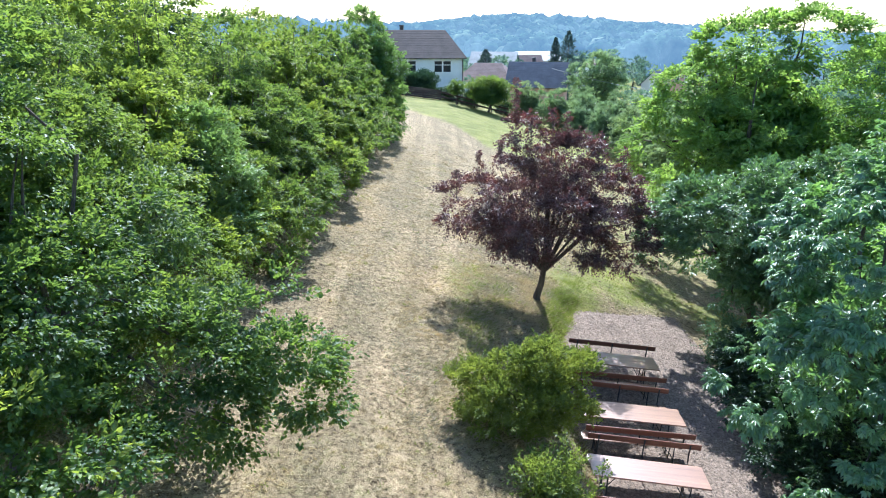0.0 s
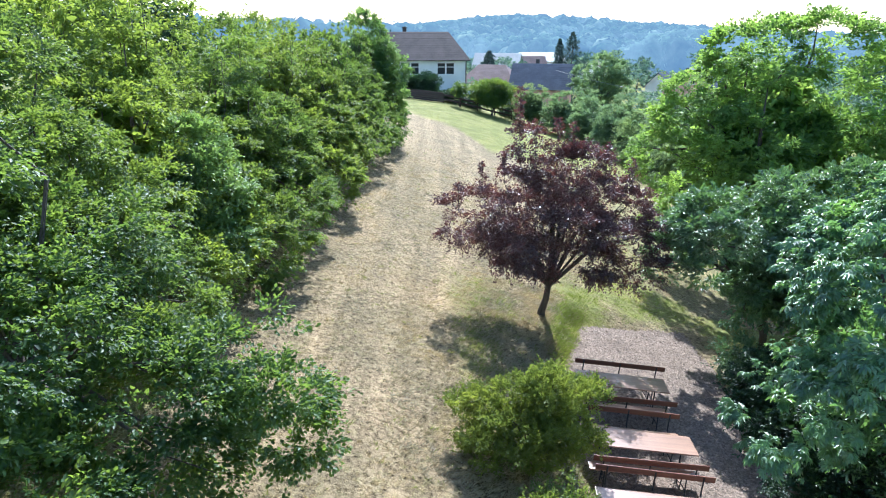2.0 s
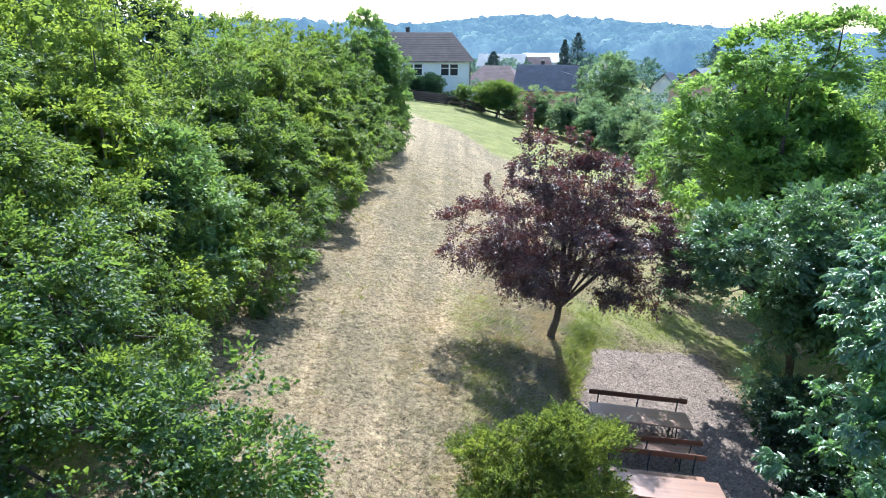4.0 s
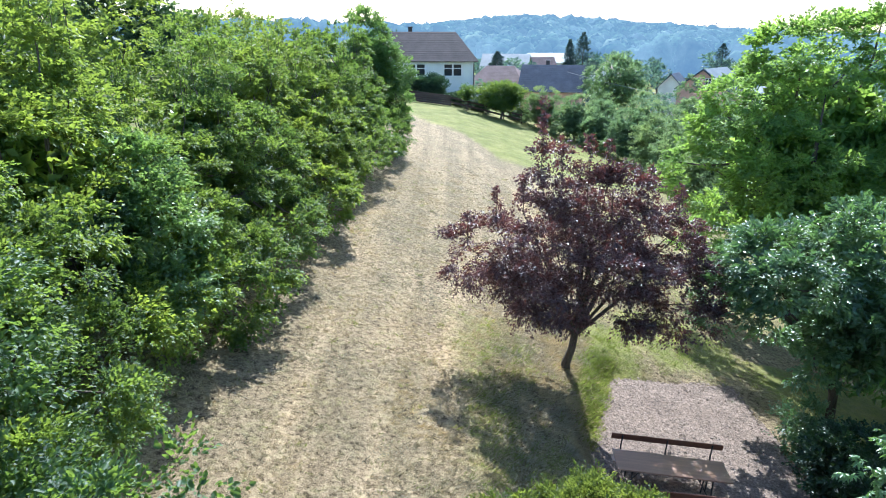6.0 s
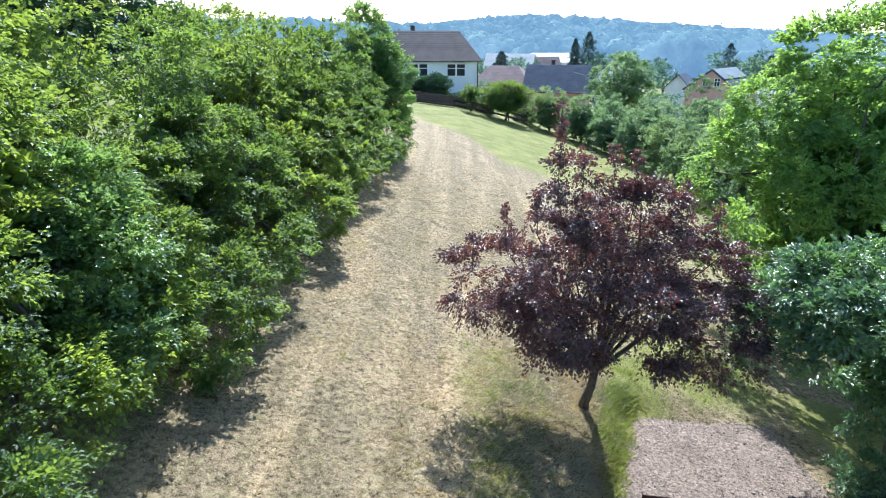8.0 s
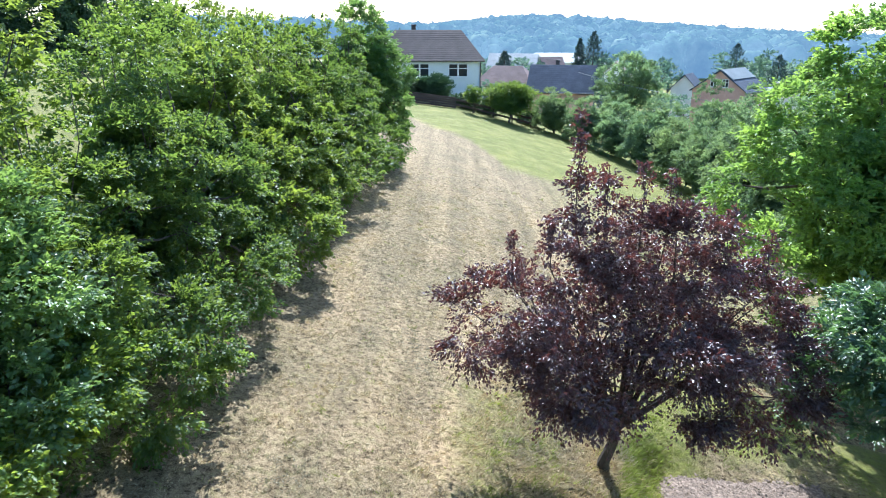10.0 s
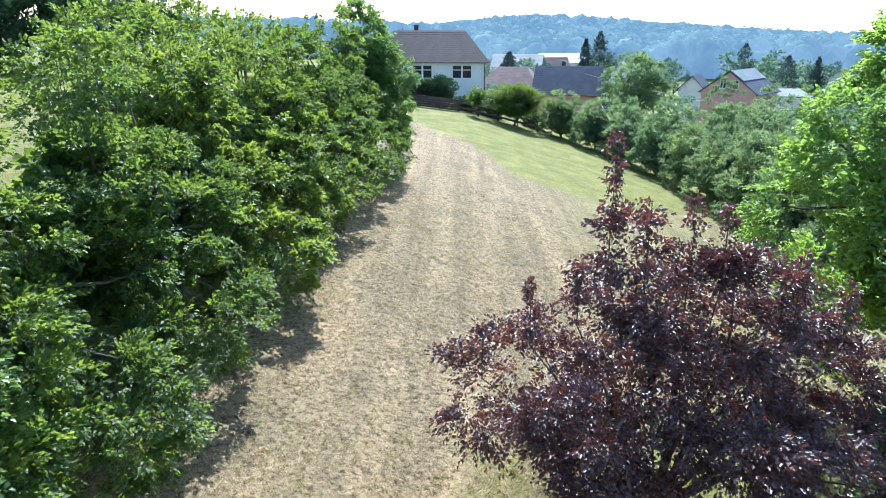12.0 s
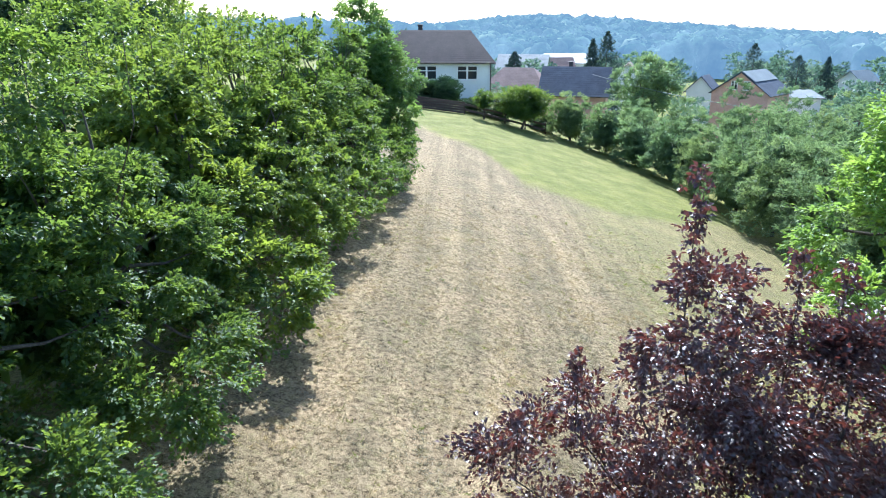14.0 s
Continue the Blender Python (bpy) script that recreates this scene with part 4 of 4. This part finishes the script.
# ---- houses ----
def roof_mesh(w, d, eave, ridge, hip, over=0.5, courses=14):
    """A pitched roof in stepped courses; hip: how far the ends slope in at the ridge (0: gables). Ridge along x, centred."""
    V, F = [], []
    W, Dp = w / 2 + over, d / 2 + over
    z0 = eave - (ridge - eave) * over / (d / 2)
    prof = [(0.0, z0 - 0.12)]
    for i in range(courses):
        a, b = i / courses, (i + 1) / courses
        prof += [(a, z0 + (ridge - z0) * a + 0.014), (b, z0 + (ridge - z0) * b)]
    if hip:
        for a, z in prof:
            x, y = W - hip * a, Dp * (1 - a)
            V += [(-x, -y, z), (x, -y, z), (x, y, z), (-x, y, z)]
        for i in range(len(prof) - 1):
            for j in range(4):
                F.append((4 * i + j, 4 * i + (j + 1) % 4, 4 * i + 4 + (j + 1) % 4, 4 * i + 4 + j))
        F.append((0, 3, 2, 1))
    else:
        line = [(-Dp * (1 - a), z) for a, z in prof] + [(Dp * (1 - a), z) for a, z in reversed(prof)]
        n = len(line)
        for y, z in line:
            V += [(-W, y, z), (W, y, z)]
        for i in range(n - 1):
            F.append((2 * i, 2 * i + 1, 2 * i + 3, 2 * i + 2))
        k = len(V)
        V += [(-W, 0, ridge - 0.2), (W, 0, ridge - 0.2)]
        for i in range(n - 1):
            F.append((2 * i, 2 * i + 2, k, k))
            F.append((2 * i + 3, 2 * i + 1, k + 1, k + 1))
        F += [(0, k, k + 1, 1), (k, 2 * n - 2, 2 * n - 1, k + 1)]
    return V, F


def window(parent, cx, y, cz, w, h, lights=2):
    """A framed window in a wall that faces -y: frame, panes and sill."""
    bm = bmesh.new()
    f = 0.04 + 0.055 * w
    xs = [cx - w / 2 - f, cx - w / 2]
    for i in range(1, lights):
        xs += [cx - w / 2 + w * i / lights - f * 0.65, cx - w / 2 + w * i / lights + f * 0.65]
    xs += [cx + w / 2, cx + w / 2 + f]
    zs = [cz - h / 2 - f, cz - h / 2, cz + h * 0.12, cz + h * 0.12 + 0.09, cz + h / 2, cz + h / 2 + f]
    rows = [[bm.verts.new((a, y - 0.05, b)) for a in xs] for b in zs]
    for j in range(len(zs) - 1):
        for i in range(len(xs) - 1):
            if j % 2 == 0 or i % 2 == 0:
                bm.faces.new((rows[j][i], rows[j][i + 1], rows[j + 1][i + 1], rows[j + 1][i]))
    out = bmesh.ops.extrude_face_region(bm, geom=list(bm.faces))
    for v in out["geom"]:
        if isinstance(v, bmesh.types.BMVert):
            v.co.y += 0.09
    win = part("window", bm, M_FRAME, parent)
    for i in range(lights):
        a, b = cx - w / 2 + w * i / lights, cx - w / 2 + w * (i + 1) / lights
        bm = bmesh.new()
        box(bm, (a + 0.02, y - 0.02, cz - h / 2 + 0.01), (b - 0.02, y + 0.01, cz + h / 2 - 0.01))
        part("pane", bm, M_GLASS, win)
    bm = bmesh.new()
    box(bm, (cx - w / 2 - 0.12, y - 0.12, cz - h / 2 - f - 0.06), (cx + w / 2 + 0.12, y + 0.04, cz - h / 2 - f - 0.005), 0.01)
    part("sill", bm, M_FRAME, win)
    return win


def house(label, at, rz, w, d, base, eave, ridge, wall_m, roof_m, hip=0.0, windows=(), side_windows=(), chimney=None, courses=14, over=0.5):
    """A house, ridge along its own x; at: its middle; heights absolute. Windows (x, z, w, h) on the long side towards -y; side ones on the gable ends."""
    ob = empty("house", (at[0], at[1], base), rz)
    e, g = eave - base, ridge - base
    bm = bmesh.new()
    x, y = w / 2, d / 2
    lo = [bm.verts.new(p) for p in ((-x, -y, -1.5), (x, -y, -1.5), (x, y, -1.5), (-x, y, -1.5))]
    hi = [bm.verts.new(p) for p in ((-x, -y, e), (x, -y, e), (x, y, e), (-x, y, e))]
    for i in range(4):
        bm.faces.new((lo[i], lo[(i + 1) % 4], hi[(i + 1) % 4], hi[i]))
    bm.faces.new(lo[::-1])
    if hip:
        bm.faces.new(hi)
    else:
        tl, tr = bm.verts.new((-x, 0, g - 0.12)), bm.verts.new((x, 0, g - 0.12))
        bm.faces.new((hi[1], hi[2], tr))
        bm.faces.new((hi[3], hi[0], tl))
    part("wall", bm, wall_m, ob)
    V, F = roof_mesh(w, d, e, g, hip, over, courses)
    me = bpy.data.meshes.new("roof")
    me.from_pydata(V, [], [tuple(dict.fromkeys(f)) for f in F])
    me.materials.append(roof_m)
    roof = part_data("roof", me, ob)
    bm = bmesh.new()
    drop = (g - e) * over / (d / 2)
    box(bm, (-x - over, -y - over - 0.1, e - drop - 0.14), (x + over, -y - over - 0.004, e - drop - 0.02), 0.02)
    part("gutter", bm, M_DARKBAND, ob)
    for wx, wz, ww, wh in windows:
        window(ob, wx, -y, wz - base, ww, wh)
    for sgn, wy, wz, ww, wh in side_windows:
        win = window(ob, 0, 0, wz - base, ww, wh)
        win.matrix_basis = pose(sgn * x, wy, 0, 0, 0, 90 * sgn)
    if chimney:
        bm = bmesh.new()
        box(bm, (chimney[0] - 0.27, 1.3, g - 1.8), (chimney[0] + 0.27, 1.85, g + chimney[1]), 0.02)
        box(bm, (chimney[0] - 0.33, 1.24, g + chimney[1]), (chimney[0] + 0.33, 1.91, g + chimney[1] + 0.1), 0.02)
        part("chimney", bm, M_DARKBAND, roof)
    return tagged(ob, label, "house")


main_house = house("white plastered house with a brown hipped tile roof", (-3.9, 99.3), 0, 13.2, 8.6, -0.8, 4.6, 7.75, M_PLASTER, M_TILE, 2.9,
      windows=[(3.85, 3.08, 2.2, 1.4), (-0.85, 3.08, 2.2, 1.4), ], chimney=(-1.9, 0.55), courses=16)
bm = bmesh.new()
box(bm, (3.9, -4.36, 0.05), (5.5, -4.30, 1.15), 0.01)
for i in range(4):
    box(bm, (3.95, -4.385, 0.12 + i * 0.26), (5.45, -4.362, 0.33 + i * 0.26), 0.008)
part("garage_door", bm, M_FRAME, main_house, "pale ribbed garage door")
bm = bmesh.new()
tube(bm, [(6.55, -4.75, 5.0), (6.55, -4.42, 4.75), (6.55, -4.38, 2.5), (6.55, -4.38, -1.0)], [0.07] * 4, 8)
part("downpipe", bm, M_DARKBAND, main_house, "dark metal downpipe")
house("white house with a pale sheet roof", (11, 152), -12, 9, 9, -5, 0.3, 3.1, M_PLASTER, M_PALEROOF, 0, windows=[(2.0, -1.2, 1.6, 1.2), (-2, -1.2, 1.6, 1.2)], side_windows=[(1, 0, -1.2, 1.4, 1.2)])
house("low house with a faded red tile roof", (7.5, 117), -18, 8.5, 7, -3.5, 0.1, 2.5, M_PLASTER, M_PINKROOF, 2.5)
house("house with a blue slate gable roof", (15.2, 112), -14, 8.6, 8, -5, -0.3, 2.9, M_BRICK, M_SLATE, 0, side_windows=[(1, 0, 0.2, 1.0, 1.0)], chimney=(-1, 0.5))
house("long flat industrial hall with a pale roof", (29, 225), -4, 17, 14, -9, -1.6, 0.8, M_PLASTER, M_PALEROOF, 3, courses=6)
house("white-walled house with a brown roof", (20, 190), 10, 12, 9, -9, -2.5, 1.0, M_PLASTER, M_PINKROOF, 0)
brick_house = house("orange brick house with a grey gable roof", (42.2, 119), 48, 8.6, 8.2, -8, -0.9, 2.1, M_BRICK, M_SLATE, 0,
      side_windows=[(-1, -0.9, 0.1, 0.8, 1.1), (-1, 0.9, 0.1, 0.8, 1.1)], over=0.35)
bm = bmesh.new()
box(bm, (-4.5, -2.35, 0.03), (4.5, 0.0, 0.075), 0.01)
bm.transform(Matrix.Translation((0, -0.12, 10.1 - 0.05)) @ Matrix.Rotation(math.atan(3.0 / 4.1), 4, "X"))
part("roof_sheet", bm, M_PALEROOF, brick_house, "pale metal sheeting on the upper roof")
house("small white house with a grey gable roof", (45.6, 150), 60, 6, 5, -9, -3.2, -0.6, M_PLASTER, M_SLATE, 0)
house("white house with a pale roof among trees", (86, 171), 30, 6, 5, -11, -2.8, -0.8, M_PLASTER, M_PALEROOF, 0)
house("low white flat-roofed annexe", (55.5, 132), -10, 5.4, 5, -9, -2.7, -1.8, M_PLASTER, M_PALEROOF, 1.5, courses=5)
house("white gabled house in the village", (36, 172), 75, 8, 7, -8, -2.4, 0.7, M_PLASTER, M_PINKROOF, 0)

# ---- planting round the house and in the village ----
tree("garden_bush", "dark rounded conifer bush before the house", "bush", (-2.6, 85.5), [(0, 0, 1.1, 1.95, 1.4, 1.45)], M_YEW, 81, clumps=60, clump_r=0.45, n_twigs=2400, per=8, twig=0.4, leaf=0.14, ratio=0.35, trunk=0.08, n_limbs=4, up=0.7)
tree("garden_bush", "dark green garden bush before the house", "bush", (-5.4, 85.8), [(0, 0, 1.0, 1.3, 1.2, 1.2)], M_YEW, 82, clumps=40, clump_r=0.5, n_twigs=1200, per=8, twig=0.4, leaf=0.14, trunk=0.08, n_limbs=4)
tree("garden_tree", "round-headed green garden tree by the fence", "tree", (5.2, 79.3), [(0, 0, 2.4, 2.4, 2.0, 1.35), (1.2, 0, 2.2, 1.4, 1.3, 1.2)], M_HEDGE, 83, clumps=70, clump_r=0.5, n_twigs=3000, per=8, twig=0.4, leaf=0.14, trunk=0.12, n_limbs=8, floor=None)
# dark bushes added to stand in for the shade behind the open rails
for i, hx in enumerate((0.4, 2.9, 7.4)):
    tree("garden_bush", "low dark evergreen bush standing in for shade behind the rail fence", "bush", (hx, 82.0), [(0, 0, 0.5, 1.4, 0.8, 0.75)], M_YEW, 86 + i, clumps=30, clump_r=0.35, n_twigs=500, per=8, twig=0.25, leaf=0.14, trunk=0.05, n_limbs=4, group="bushes behind the fence")
tree("sapling", "young lollipop tree by the fence", "tree", (1.5, 79), [(0, 0, 1.75, 0.6, 0.6, 0.75)], M_HEDGE, 84, clumps=16, clump_r=0.25, n_twigs=420, per=8, twig=0.3, leaf=0.12, trunk=0.04, n_limbs=4, floor=None)
tree("apple_tree", "round grey-green fruit tree below the village houses", "tree", (23, 104), [(0, 0, 6.2, 4.2, 3.5, 4.0)], M_OLIVE, 85, clumps=80, clump_r=0.7, n_twigs=1500, per=8, twig=0.6, leaf=0.26, trunk=0.2, n_limbs=8, floor=None)


def conifer(at, top_z, rad, seed, label="tall dark spruce in the village"):
    """A spruce: straight trunk and drooping whorls of needled boughs."""
    r = np.random.default_rng(seed)
    x, y = at
    z = float(height(x, y))
    h = top_z - z
    n = 1100
    s = r.uniform(0.05, 1, n) ** 0.8
    a = r.uniform(0, 6.28, n)
    rr = 2.1 * rad * (1 - s) ** 0.75 * r.uniform(0.15, 1.0, n) * (0.78 + 0.22 * np.sin(s * 50)) + 0.04
    P = np.stack([np.cos(a) * rr, np.sin(a) * rr, h * s - 0.25 * rr], 1)
    D = unit(np.stack([np.cos(a), np.sin(a), np.full(n, -0.25)], 1) + r.normal(0, 0.2, (n, 3)))
    P, D, N, L = twigs(r, P, D, 0.12 + 0.3 * rad * (1 - s), 5, 0.55, 0.25)
    L = L * np.repeat(0.45 + 0.75 * (1 - s), 5)
    ob = empty("spruce", (x, y, z))
    bm = bmesh.new()
    tube(bm, [(0, 0, -0.2), (0, 0, h * 0.5), (0, 0, h)], [0.22, 0.12, 0.02], 6)
    part("trunk", bm, M_BARK, ob)
    part_data("crown", leaf_mesh("crown", P, D, N, L, 0.4, M_CONIFER), ob)
    return tagged(ob, label, "tree", "village spruces")


for at, top, rad, sd_ in [((22.1, 140), 6.2, 1.7, 1), ((24.6, 140), 7.5, 3.4, 2), ((62.3, 170), 4.8, 4.6, 3), ((67.5, 160), 2.7, 4.4, 4), ((8.4, 140), 4.0, 2.6, 5), ((86, 185), 1.5, 1.6, 6)]:
    conifer(at, top, rad, 500 + sd_)

vil = [tree("village_tree", "leafy haze-tinted green tree between village houses", "tree", (9.5 + i * 3.0, 128 + i), [(0, 0, 4, 2.8, 2.8, 3.2), (0.9, 0.4, 5, 2, 2, 2.2)], m, 600 + i,
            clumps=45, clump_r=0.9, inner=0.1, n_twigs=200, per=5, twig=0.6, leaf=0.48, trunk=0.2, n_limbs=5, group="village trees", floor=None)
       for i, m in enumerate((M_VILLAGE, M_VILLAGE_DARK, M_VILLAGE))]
vr = np.random.default_rng(77)
count = 0
while count < 100:
    vy = vr.uniform(108, 275)
    vx = vr.uniform(-0.12, 0.75) * vy
    if vx < 38 and vr.random() < 0.5:
        continue
    if any(abs(vx - hx) < 8.5 and -16 < vy - hy < 9 for hx, hy in ((-4, 99), (11, 152), (7.5, 117), (15, 112), (29, 225), (20, 190), (43.5, 119), (47, 152), (86, 171), (55.5, 132), (36, 172))):
        continue
    if vx < 40 and vy < 122:
        continue
    if 0.2 < vx / vy < 0.38 and vy < 210 and vr.random() < 0.6:
        continue
    s = vr.uniform(0.8, 1.3) * (1.25 if vx > 38 and vy > 140 else 0.95)
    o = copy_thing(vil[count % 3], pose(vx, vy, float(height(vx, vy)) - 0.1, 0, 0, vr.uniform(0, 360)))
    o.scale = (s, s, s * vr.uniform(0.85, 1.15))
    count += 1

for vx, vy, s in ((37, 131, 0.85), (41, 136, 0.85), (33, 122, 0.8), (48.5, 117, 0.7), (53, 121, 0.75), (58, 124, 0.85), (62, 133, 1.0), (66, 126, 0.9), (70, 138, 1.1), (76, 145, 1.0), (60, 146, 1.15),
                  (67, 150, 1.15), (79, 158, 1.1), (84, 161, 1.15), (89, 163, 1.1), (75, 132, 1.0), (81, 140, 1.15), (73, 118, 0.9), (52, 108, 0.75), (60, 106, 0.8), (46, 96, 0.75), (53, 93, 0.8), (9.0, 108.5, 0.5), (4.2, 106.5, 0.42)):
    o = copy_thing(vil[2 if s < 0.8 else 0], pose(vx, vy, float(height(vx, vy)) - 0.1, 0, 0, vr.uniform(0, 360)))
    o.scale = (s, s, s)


# ---- power line ----
def build_cable():
    pole = empty("utility_pole", (36.5, 79.0, float(height(36.5, 79.0))))
    top = 0.1 - float(height(36.5, 79.0))
    bm = bmesh.new()
    tube(bm, [(0, 0, -0.5), (0, 0, top * 0.5), (0, 0, top)], [0.14, 0.12, 0.10], 8)
    part("post", bm, M_BARK, pole)
    bm = bmesh.new()
    box(bm, (-0.5, -0.06, top - 0.4), (0.5, 0.06, top - 0.28), 0.01)
    part("crossarm", bm, M_BARK, pole)
    tagged(pole, "wooden utility pole hidden among shrubs", "pole")
    a, b = Vector((16.7, 108.0, 2.1)), Vector((36.5, 79.0, float(height(36.5, 79.0)) + top - 0.25))
    pts = []
    for i in range(25):
        t = i / 24
        p = a.lerp(b, t)
        p.z -= 4 * 0.75 * t * (1 - t)
        pts.append(p)
    bm = bmesh.new()
    tube(bm, pts, [0.028] * 25, 5)
    me = bpy.data.meshes.new("cable")
    bm.to_mesh(me)
    bm.free()
    me.materials.append(M_PALEROOF)
    tagged(new("overhead_cable", me), "pale overhead cable strung across the village gardens", "cable")


build_cable()


# ---- far wooded hill ----
def build_hill():
    r = np.random.default_rng(710)
    n, per = 3000, 26
    d = r.uniform(300 ** 0.9, 820 ** 0.9, n) ** (1 / 0.9)
    az = np.radians(r.uniform(-26, 42, n))
    x, y = d * np.sin(az), d * np.cos(az)
    z = base_height(x, y)
    s = r.uniform(5.6, 7.6, n)
    tall = r.uniform(1.15, 1.45, n)
    v = sphere_dirs(r, n * per)
    v[:, 2] = np.abs(v[:, 2]) * 1.2 - 0.25
    v = unit(v)
    k = np.repeat(np.arange(n), per)
    P = np.stack([x, y, z + s * 0.9], 1)[k] + v * (s[k] * r.uniform(0.75, 1.0, n * per))[:, None] * np.stack([np.ones(n), np.ones(n), tall], 1)[k]
    D = unit(np.cross(v, r.normal(size=v.shape)) + 0.3 * v)
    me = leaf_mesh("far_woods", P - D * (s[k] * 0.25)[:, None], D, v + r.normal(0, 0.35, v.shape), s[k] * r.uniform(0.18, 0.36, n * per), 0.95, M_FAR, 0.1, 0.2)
    # a solid lumpy crown under the leaves of each tree
    bm = bmesh.new()
    bmesh.ops.create_icosphere(bm, subdivisions=2, radius=1)
    ball = np.array([v.co[:] for v in bm.verts])
    tri = np.array([[v.index for v in f.verts] for f in bm.faces])
    bm.free()
    V = ball[None] * (s * 0.86)[:, None, None] * np.stack([np.ones(n), np.ones(n), tall], 1)[:, None] * (1 + r.normal(0, 0.07, (n, len(ball), 1)))
    V += np.stack([x, y, z + s * 0.9], 1)[:, None]
    F = (np.arange(n)[:, None, None] * len(ball) + tri[None]).reshape(-1, 3)
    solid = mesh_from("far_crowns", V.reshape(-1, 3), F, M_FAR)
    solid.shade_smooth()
    tagged(new("far_tree_crowns", solid), "rounded haze-coloured tree crowns on the wooded hill", "woods", kind="stuff")
    tagged(new("far_woods", me), "haze-coloured blue wooded hill behind the village", "woods", kind="stuff")


build_hill()


# ---- loose hay and grass ----
def build_blades():
    """Tufts of mown grass: each a small leaning sheaf of stalks; dry on the strip, green where the grass is lush."""
    tufts, per = 40000, 7
    ty = 7 + 43 * rng.random(tufts) ** 1.7
    tx = rng.uniform(-6.5, 9.5, tufts)
    bare = (tx > 3.2 + np.where(ty > 17.5, 0.33 * (ty - 17.5), 0)) & (ty < 21.3)
    on = ~bare & (rng.random(tufts) > smooth(30, 49, ty))
    tx, ty = tx[on], ty[on]
    lean = rng.uniform(0, math.tau, len(tx))
    big = rng.uniform(0.5, 1.1, len(tx)) * (0.8 + ty / 45)
    # longer grass on the bank above the terrace
    bx, by = np.append(rng.normal(3.0, 0.55, 2600), rng.normal(1.4, 1.1, 5200)), np.append(rng.uniform(13, 21.8, 2600), rng.uniform(11, 23, 5200))
    edge = 3.1 + np.where(by > 17.5, 0.33 * (by - 17.5), 0)
    bx = bx - 3.1 + edge
    ok = bx < edge + 0.12
    tx, ty, lean = np.append(tx, bx[ok]), np.append(ty, by[ok]), np.append(lean, rng.normal(-1.4, 0.5, ok.sum()))
    big = np.append(big, rng.uniform(0.8, 1.9, ok.sum()))
    g = green_amount(tx, ty)
    lush = rng.random(len(tx)) < np.clip(g * g * 1.1 + 0.03, 0, 1)
    for name, label, sel, mat, tilt, ln, wd in (("hay_stalks", "dry cut hay lying in tufts on the meadow", ~lush, M_HAY, 0.45, 0.065, 0.014),
                                                ("grass_blades", "short green grass tufts", lush, M_GRASS, 1.0, 0.085, 0.011)):
        rep_ = lambda v: np.repeat(v[sel], per)
        k = sel.sum() * per
        b = rep_(big)
        x, y = rep_(tx) + rng.normal(0, 0.045, k) * b, rep_(ty) + rng.normal(0, 0.03, k) * b
        a = rep_(lean) + rng.normal(0, 0.7, k) + math.pi / 2
        D = unit(np.stack([np.cos(a), np.sin(a), np.abs(rng.normal(tilt, 0.35, k))], 1))
        P = np.stack([x, y, height(x, y) + 0.004], 1)
        L = ln * rng.uniform(0.5, 1.4, k) * b
        S = unit(np.cross(D, rng.normal(size=(k, 3)))) * (wd * b * rng.uniform(0.6, 1.4, k))[:, None]
        V = np.stack([P - S * 0.5, P + S * 0.5, P + D * L[:, None]], 1).reshape(-1, 3)
        tagged(new(name, mesh_from(name, V, np.arange(3 * k).reshape(-1, 3), mat)), label, "grass", kind="stuff")


build_blades()
